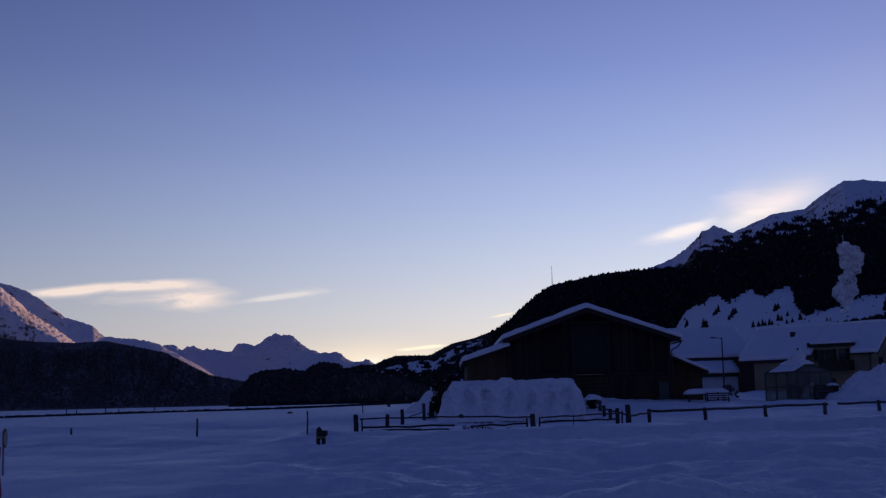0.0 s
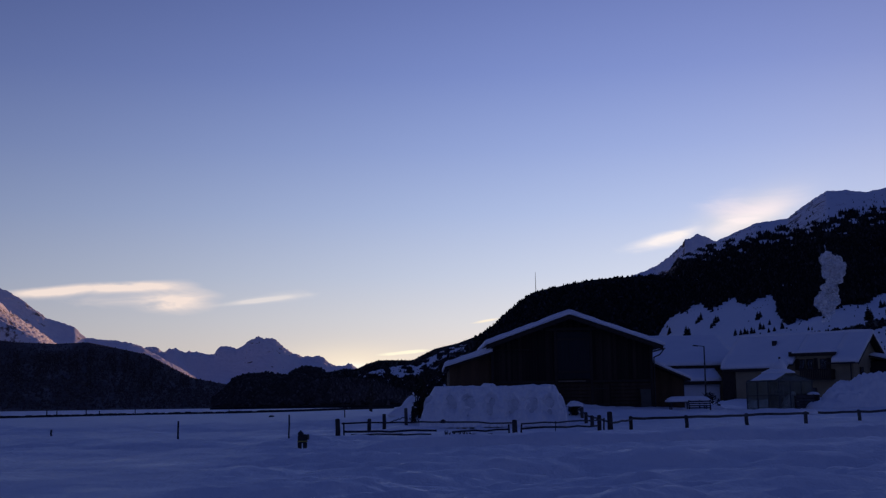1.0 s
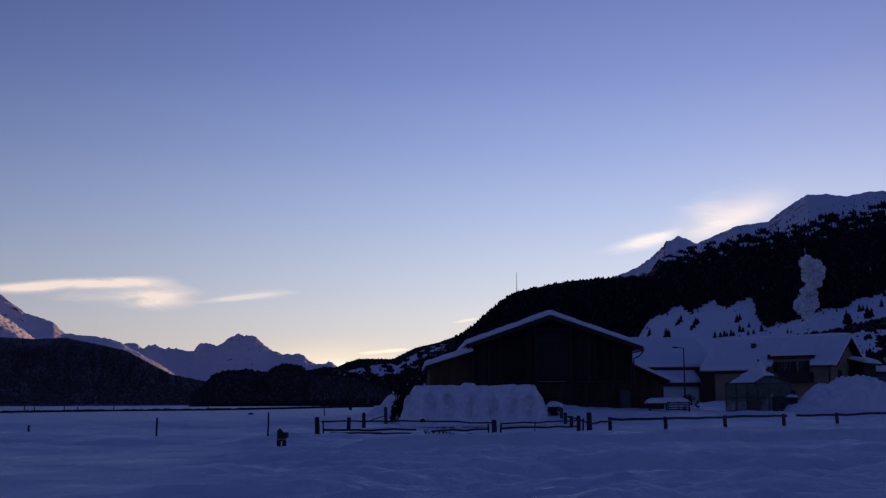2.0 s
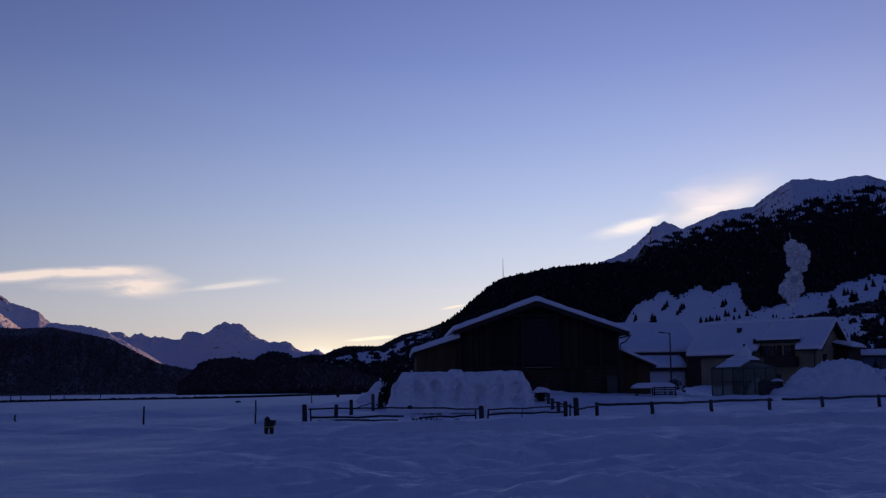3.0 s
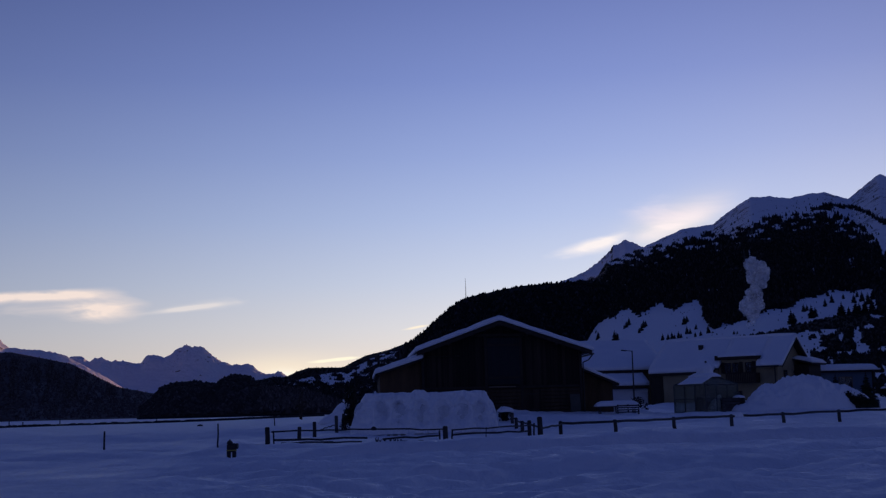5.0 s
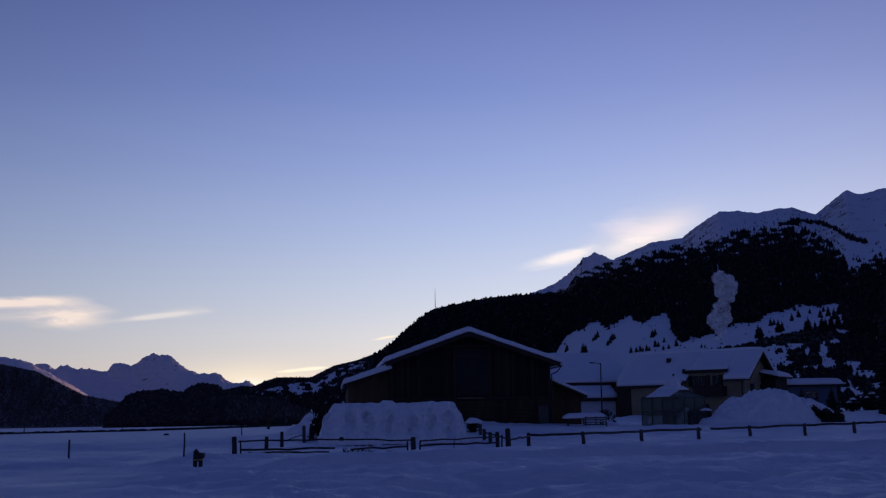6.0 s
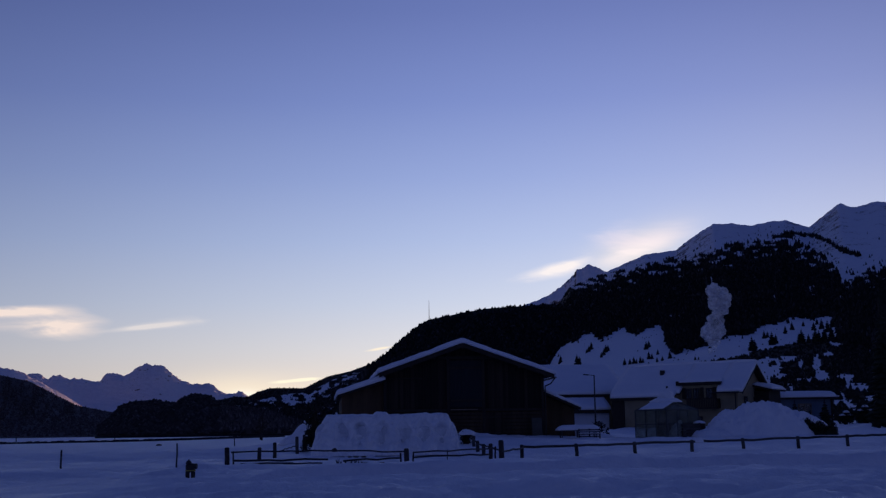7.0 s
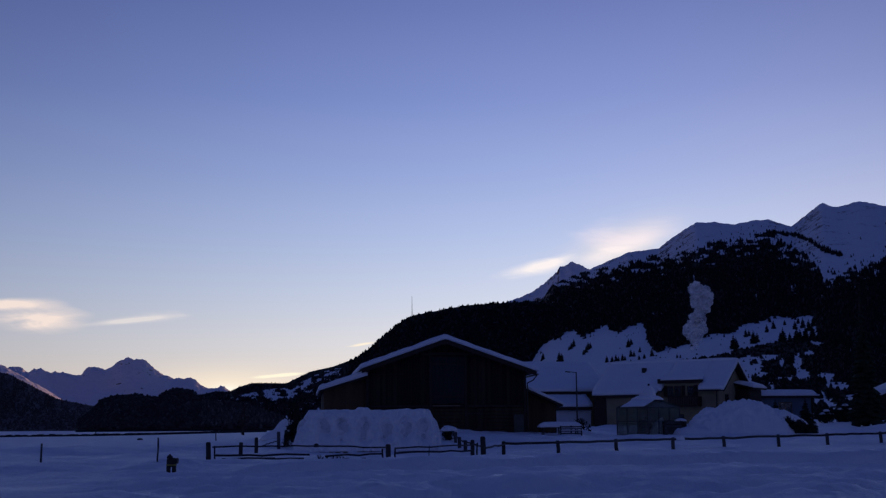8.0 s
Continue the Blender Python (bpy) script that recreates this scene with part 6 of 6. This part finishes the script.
right = [(11.5, 68.95), (14.9, 70.0), (18.7, 71.1), (22.5, 72.2), (26.1, 73.3), (30.2, 74.6), (33.9, 75.7), (38.2, 77.0), (42.3, 78.2), (46.4, 79.4)]
fence("dark weathered log fence along the snow-covered road",
      [(9.76, 65.6, 1.08, 0.155, 0.0)] + [(x, y, 0.78, 0.115, -0.06 - 0.03 * (i % 3)) for i, (x, y) in enumerate(right)],
      [(9.8, 65.6, 0.46, 11.55, 68.95, 0.62, 0.055)] + [(*a, 0.66, *b, 0.66, 0.072) for a, b in zip(right, right[1:])])
fence("dark weathered two-rail paddock fence half sunk in snow",
      [(-4.82, 64.1, 0.92, 0.135, 0.0), (-4.5, 64.13, 0.72, 0.045, 0.0), (4.57, 65.0, 0.72, 0.15, 0.0), (4.25, 65.0, 0.5, 0.05, 0.0), (4.95, 65.05, 0.52, 0.05, 0.0), (6.8, 65.25, 0.62, 0.025, 0.0), (9.45, 65.55, 0.75, 0.05, 0.0)],
      [(-4.6, 64.1, 0.66, 0.8, 64.6, 0.66, 0.042), (0.8, 64.6, 0.66, 4.5, 65.0, 0.56, 0.042), (4.9, 65.0, 0.50, 9.4, 65.5, 0.66, 0.042),
       (-4.5, 64.1, 0.24, 0.4, 64.55, 0.22, 0.055), (-4.1, 64.0, 0.06, -1.4, 64.2, 0.06, 0.05), (1.2, 64.65, 0.12, 4.2, 65.0, 0.22, 0.05), (-1.9, 64.0, 0.05, 0.1, 64.2, 0.04, 0.04), (4.95, 65.0, 0.24, 9.2, 65.5, 0.34, 0.05), (2.2, 63.4, 0.0, 3.3, 63.6, 0.0, 0.05)])
fence("dark weathered log fence running back toward the barn",
      [(x, y, h, 0.125, 0.0) for x, y, h in ((9.95, 71.0, 0.85), (10.2, 76.0, 0.75), (10.47, 81.0, 0.72), (10.85, 86.0, 0.72), (11.1, 91.0, 0.66), (11.28, 96.0, 0.6))],
      [(9.8, 65.6, 0.5, 9.95, 71.0, 0.6, 0.05), (9.95, 71.0, 0.6, 10.47, 81.0, 0.5, 0.05), (10.47, 81.0, 0.5, 11.1, 91.0, 0.5, 0.05)])
fence("dark weathered log fence running back beside the snow bank",
      [(x, y, h, 0.125, 0.0) for x, y, h in ((-3.58, 73.0, 0.80), (-2.84, 77.0, 1.02), (-1.6, 84.0, 1.1), (-1.15, 89.0, 0.95))],
      [(-2.84, 77.0, 0.4, -1.6, 84.0, 0.5, 0.035)])

lumpy = part("snow_clump", lump(0.36, 0.26, 0.32, 77, 0.3, 2.4, sub=3), SNOW, None, shade=True)
lumpy.matrix_basis = pose(22.85, 72.25, ground_z(22.85, 72.25) + 0.62)
tagged(lumpy, "rounded clump of snow sitting on a fence post", "snow clump")
stub = part("rail_knob", lump(0.17, 0.17, 0.2, 78, 0.1, 2.0, sub=3), OLD_WOOD, None, shade=True)
stub.matrix_basis = pose(0.75, 64.6, ground_z(0.75, 64.6) + 0.62) @ Matrix.Diagonal((0.9, 0.9, 0.9, 1))
tagged(stub, "dark rounded knob resting on the top rail", "knob")
weeds = None
for i in range(7):
    x, y = 0.9 + 0.22 * i + 0.05 * math.sin(i * 5), 64.2 + 0.1 * math.cos(i * 3)
    if weeds is None:
        weeds = thing("grass_tuft", x, y, snow_z(x, y), 0, "dry dark grass tuft poking through the snow", "grass tuft", "tufts under the fence")
        bm = bmesh.new()
        rnd = random.Random(2)
        for _ in range(16):
            a = rnd.uniform(0, math.tau)
            tube(bm, (0.04 * math.cos(a), 0.04 * math.sin(a), -0.05), (0.1 * math.cos(a), 0.1 * math.sin(a), rnd.uniform(0.1, 0.24)), 0.014, 0.006, 4)
        part("blades", bm, OLD_WOOD, weeds)
    else:
        copy_thing(weeds, pose(x, y, snow_z(x, y), 0, 0, 50 * i) @ Matrix.Scale(0.5 + 0.08 * (i % 5), 4))

# ---------------------------------------------------------------- field: hydrant, stakes, sign, brush
hyd = standing("hydrant", -4.98, 47.9, "dark squat fire hydrant with two feet and a faded band", "hydrant")
for x in (-0.11, 0.10):
    part("foot", tube(bmesh.new(), (x, 0, -0.15), (x, 0, 0.26), 0.075, 0.085, 12), HYDRANT_PAINT, hyd)
part("body", box(0.36, 0.28, 0.34, 0.0, 0, 0.40, bevel=0.06), HYDRANT_PAINT, hyd)
part("band", box(0.375, 0.295, 0.05, 0.0, 0, 0.30, bevel=0.01), YELLOW_BAND, hyd, "faded yellow band")
cap = part("cap", lump(0.12, 0.12, 0.13, 5, 0.02, 1, sub=3), HYDRANT_PAINT, hyd, shade=True)
cap.matrix_basis = pose(-0.07, 0, 0.56)
part("valve_nut", tube(bmesh.new(), (-0.07, 0, 0.67), (-0.07, 0, 0.72), 0.03, 0.03, 6), IRON, cap).matrix_parent_inverse = pose(-0.07, 0, 0.56).inverted()
outlet = part("side_outlet", tube(bmesh.new(), (0.12, -0.02, 0.46), (0.21, -0.05, 0.46), 0.10, 0.10, 12), HYDRANT_PAINT, hyd)
part("outlet_cap", tube(bmesh.new(), (0.21, -0.05, 0.46), (0.245, -0.058, 0.46), 0.115, 0.105, 12), IRON, outlet)


def stake(x, y, height, r, label, material, lean=0.0, base=None):
    ob = thing("marker_stake", x, y, snow_z(x, y) if base is None else base, 0, label, "stake", "stakes in the field")
    part("stick", tube(bmesh.new(), (0, 0, -0.3), (lean * height, 0, height), r, r * 0.85, 8, 0.03, 3, int(abs(x) * 10)), material, ob)
    return ob


stake(-6.22, 54.2, 1.08, 0.04, "slim dark marker stake beside the hydrant", OLD_WOOD, -0.01)
stake(-13.16, 64.0, 0.95, 0.055, "stout dark wooden stake in the snow field", OLD_WOOD)
for i, (x, y, h) in enumerate(((-23.9, 77.3, 0.4), (-10.4, 150.0, 0.95), (-86.5, 276.0, 1.5), (-83.0, 272.0, 1.3), (-79.0, 281.0, 1.6), (-76.5, 283.0, 1.2), (-74.5, 309.0, 1.5), (-66.0, 402.0, 1.5))):
    stake(x, y, h, 0.07 if y < 200 else 0.13, "thin dark stake far out in the field", OLD_WOOD)
stake(-8.86, 24.1, 1.05, 0.022, "thin faded red snow pole in the field", RED_PAINT)

sign = standing("road_sign", -11.68, 32.0, "small round road sign seen almost edge-on above the snow", "road sign", 97)
part("post", tube(bmesh.new(), (0, 0, -0.3), (0, 0, 1.18), 0.028, 0.028, 10), ZINC, sign)
disc = part("disc", tube(bmesh.new(), (0, -0.045, 0.98), (0, -0.030, 0.98), 0.26, 0.26, 28), IRON, sign, "dark rim")
part("face", tube(bmesh.new(), (0, -0.050, 0.98), (0, -0.046, 0.98), 0.19, 0.19, 28), ZINC, disc, "pale face")

clod = part("field_stone", lump(0.42, 0.3, 0.34, 55, 0.2, 1.8, sub=3), STONE, None, shade=True)
clod.matrix_basis = pose(-24.3, 188.0, -0.03)
tagged(clod, "dark rounded stone half sunk in the snow field", "stone")


def build_brush():
    """A ragged dark strip of bare brush along the stream."""
    rnd = random.Random(6)
    pts = [(-100, 205), (-88.5, 240), (-72, 296), (-50, 316), (-40, 363), (-31.4, 449), (-16.6, 560)]
    bm = bmesh.new()
    for (ax, ay), (bx, by) in zip(pts, pts[1:]):
        n = int(math.hypot(bx - ax, by - ay) / 0.6)
        for k in range(n):
            f = (k + rnd.random()) / n
            x, y = ax + (bx - ax) * f + rnd.gauss(0, 0.25), ay + (by - ay) * f
            h = (0.36 + 0.0011 * (y - 200)) * rnd.uniform(0.75, 1.25)
            w = rnd.uniform(0.5, 1.1)
            d = rnd.uniform(-0.4, 0.4)
            a, b, c, e = (bm.verts.new(p) for p in ((x - w, y - d, -0.1), (x + w, y + d, -0.1), (x + w * 0.7, y + d, h), (x - w * 0.8, y - d, h * rnd.uniform(0.8, 1.1))))
            g = bm.verts.new((x, y + 0.5, h * 0.4))
            for q in ((a, b, c, e), (e, c, g), (a, e, g), (c, b, g)):
                bm.faces.new(q)
    part_ob = part("stream_brush", bm, STONE, None)
    tagged(part_ob, "low dark strip of bare brush along a snowy stream bank", "brush", kind="stuff")


build_brush()
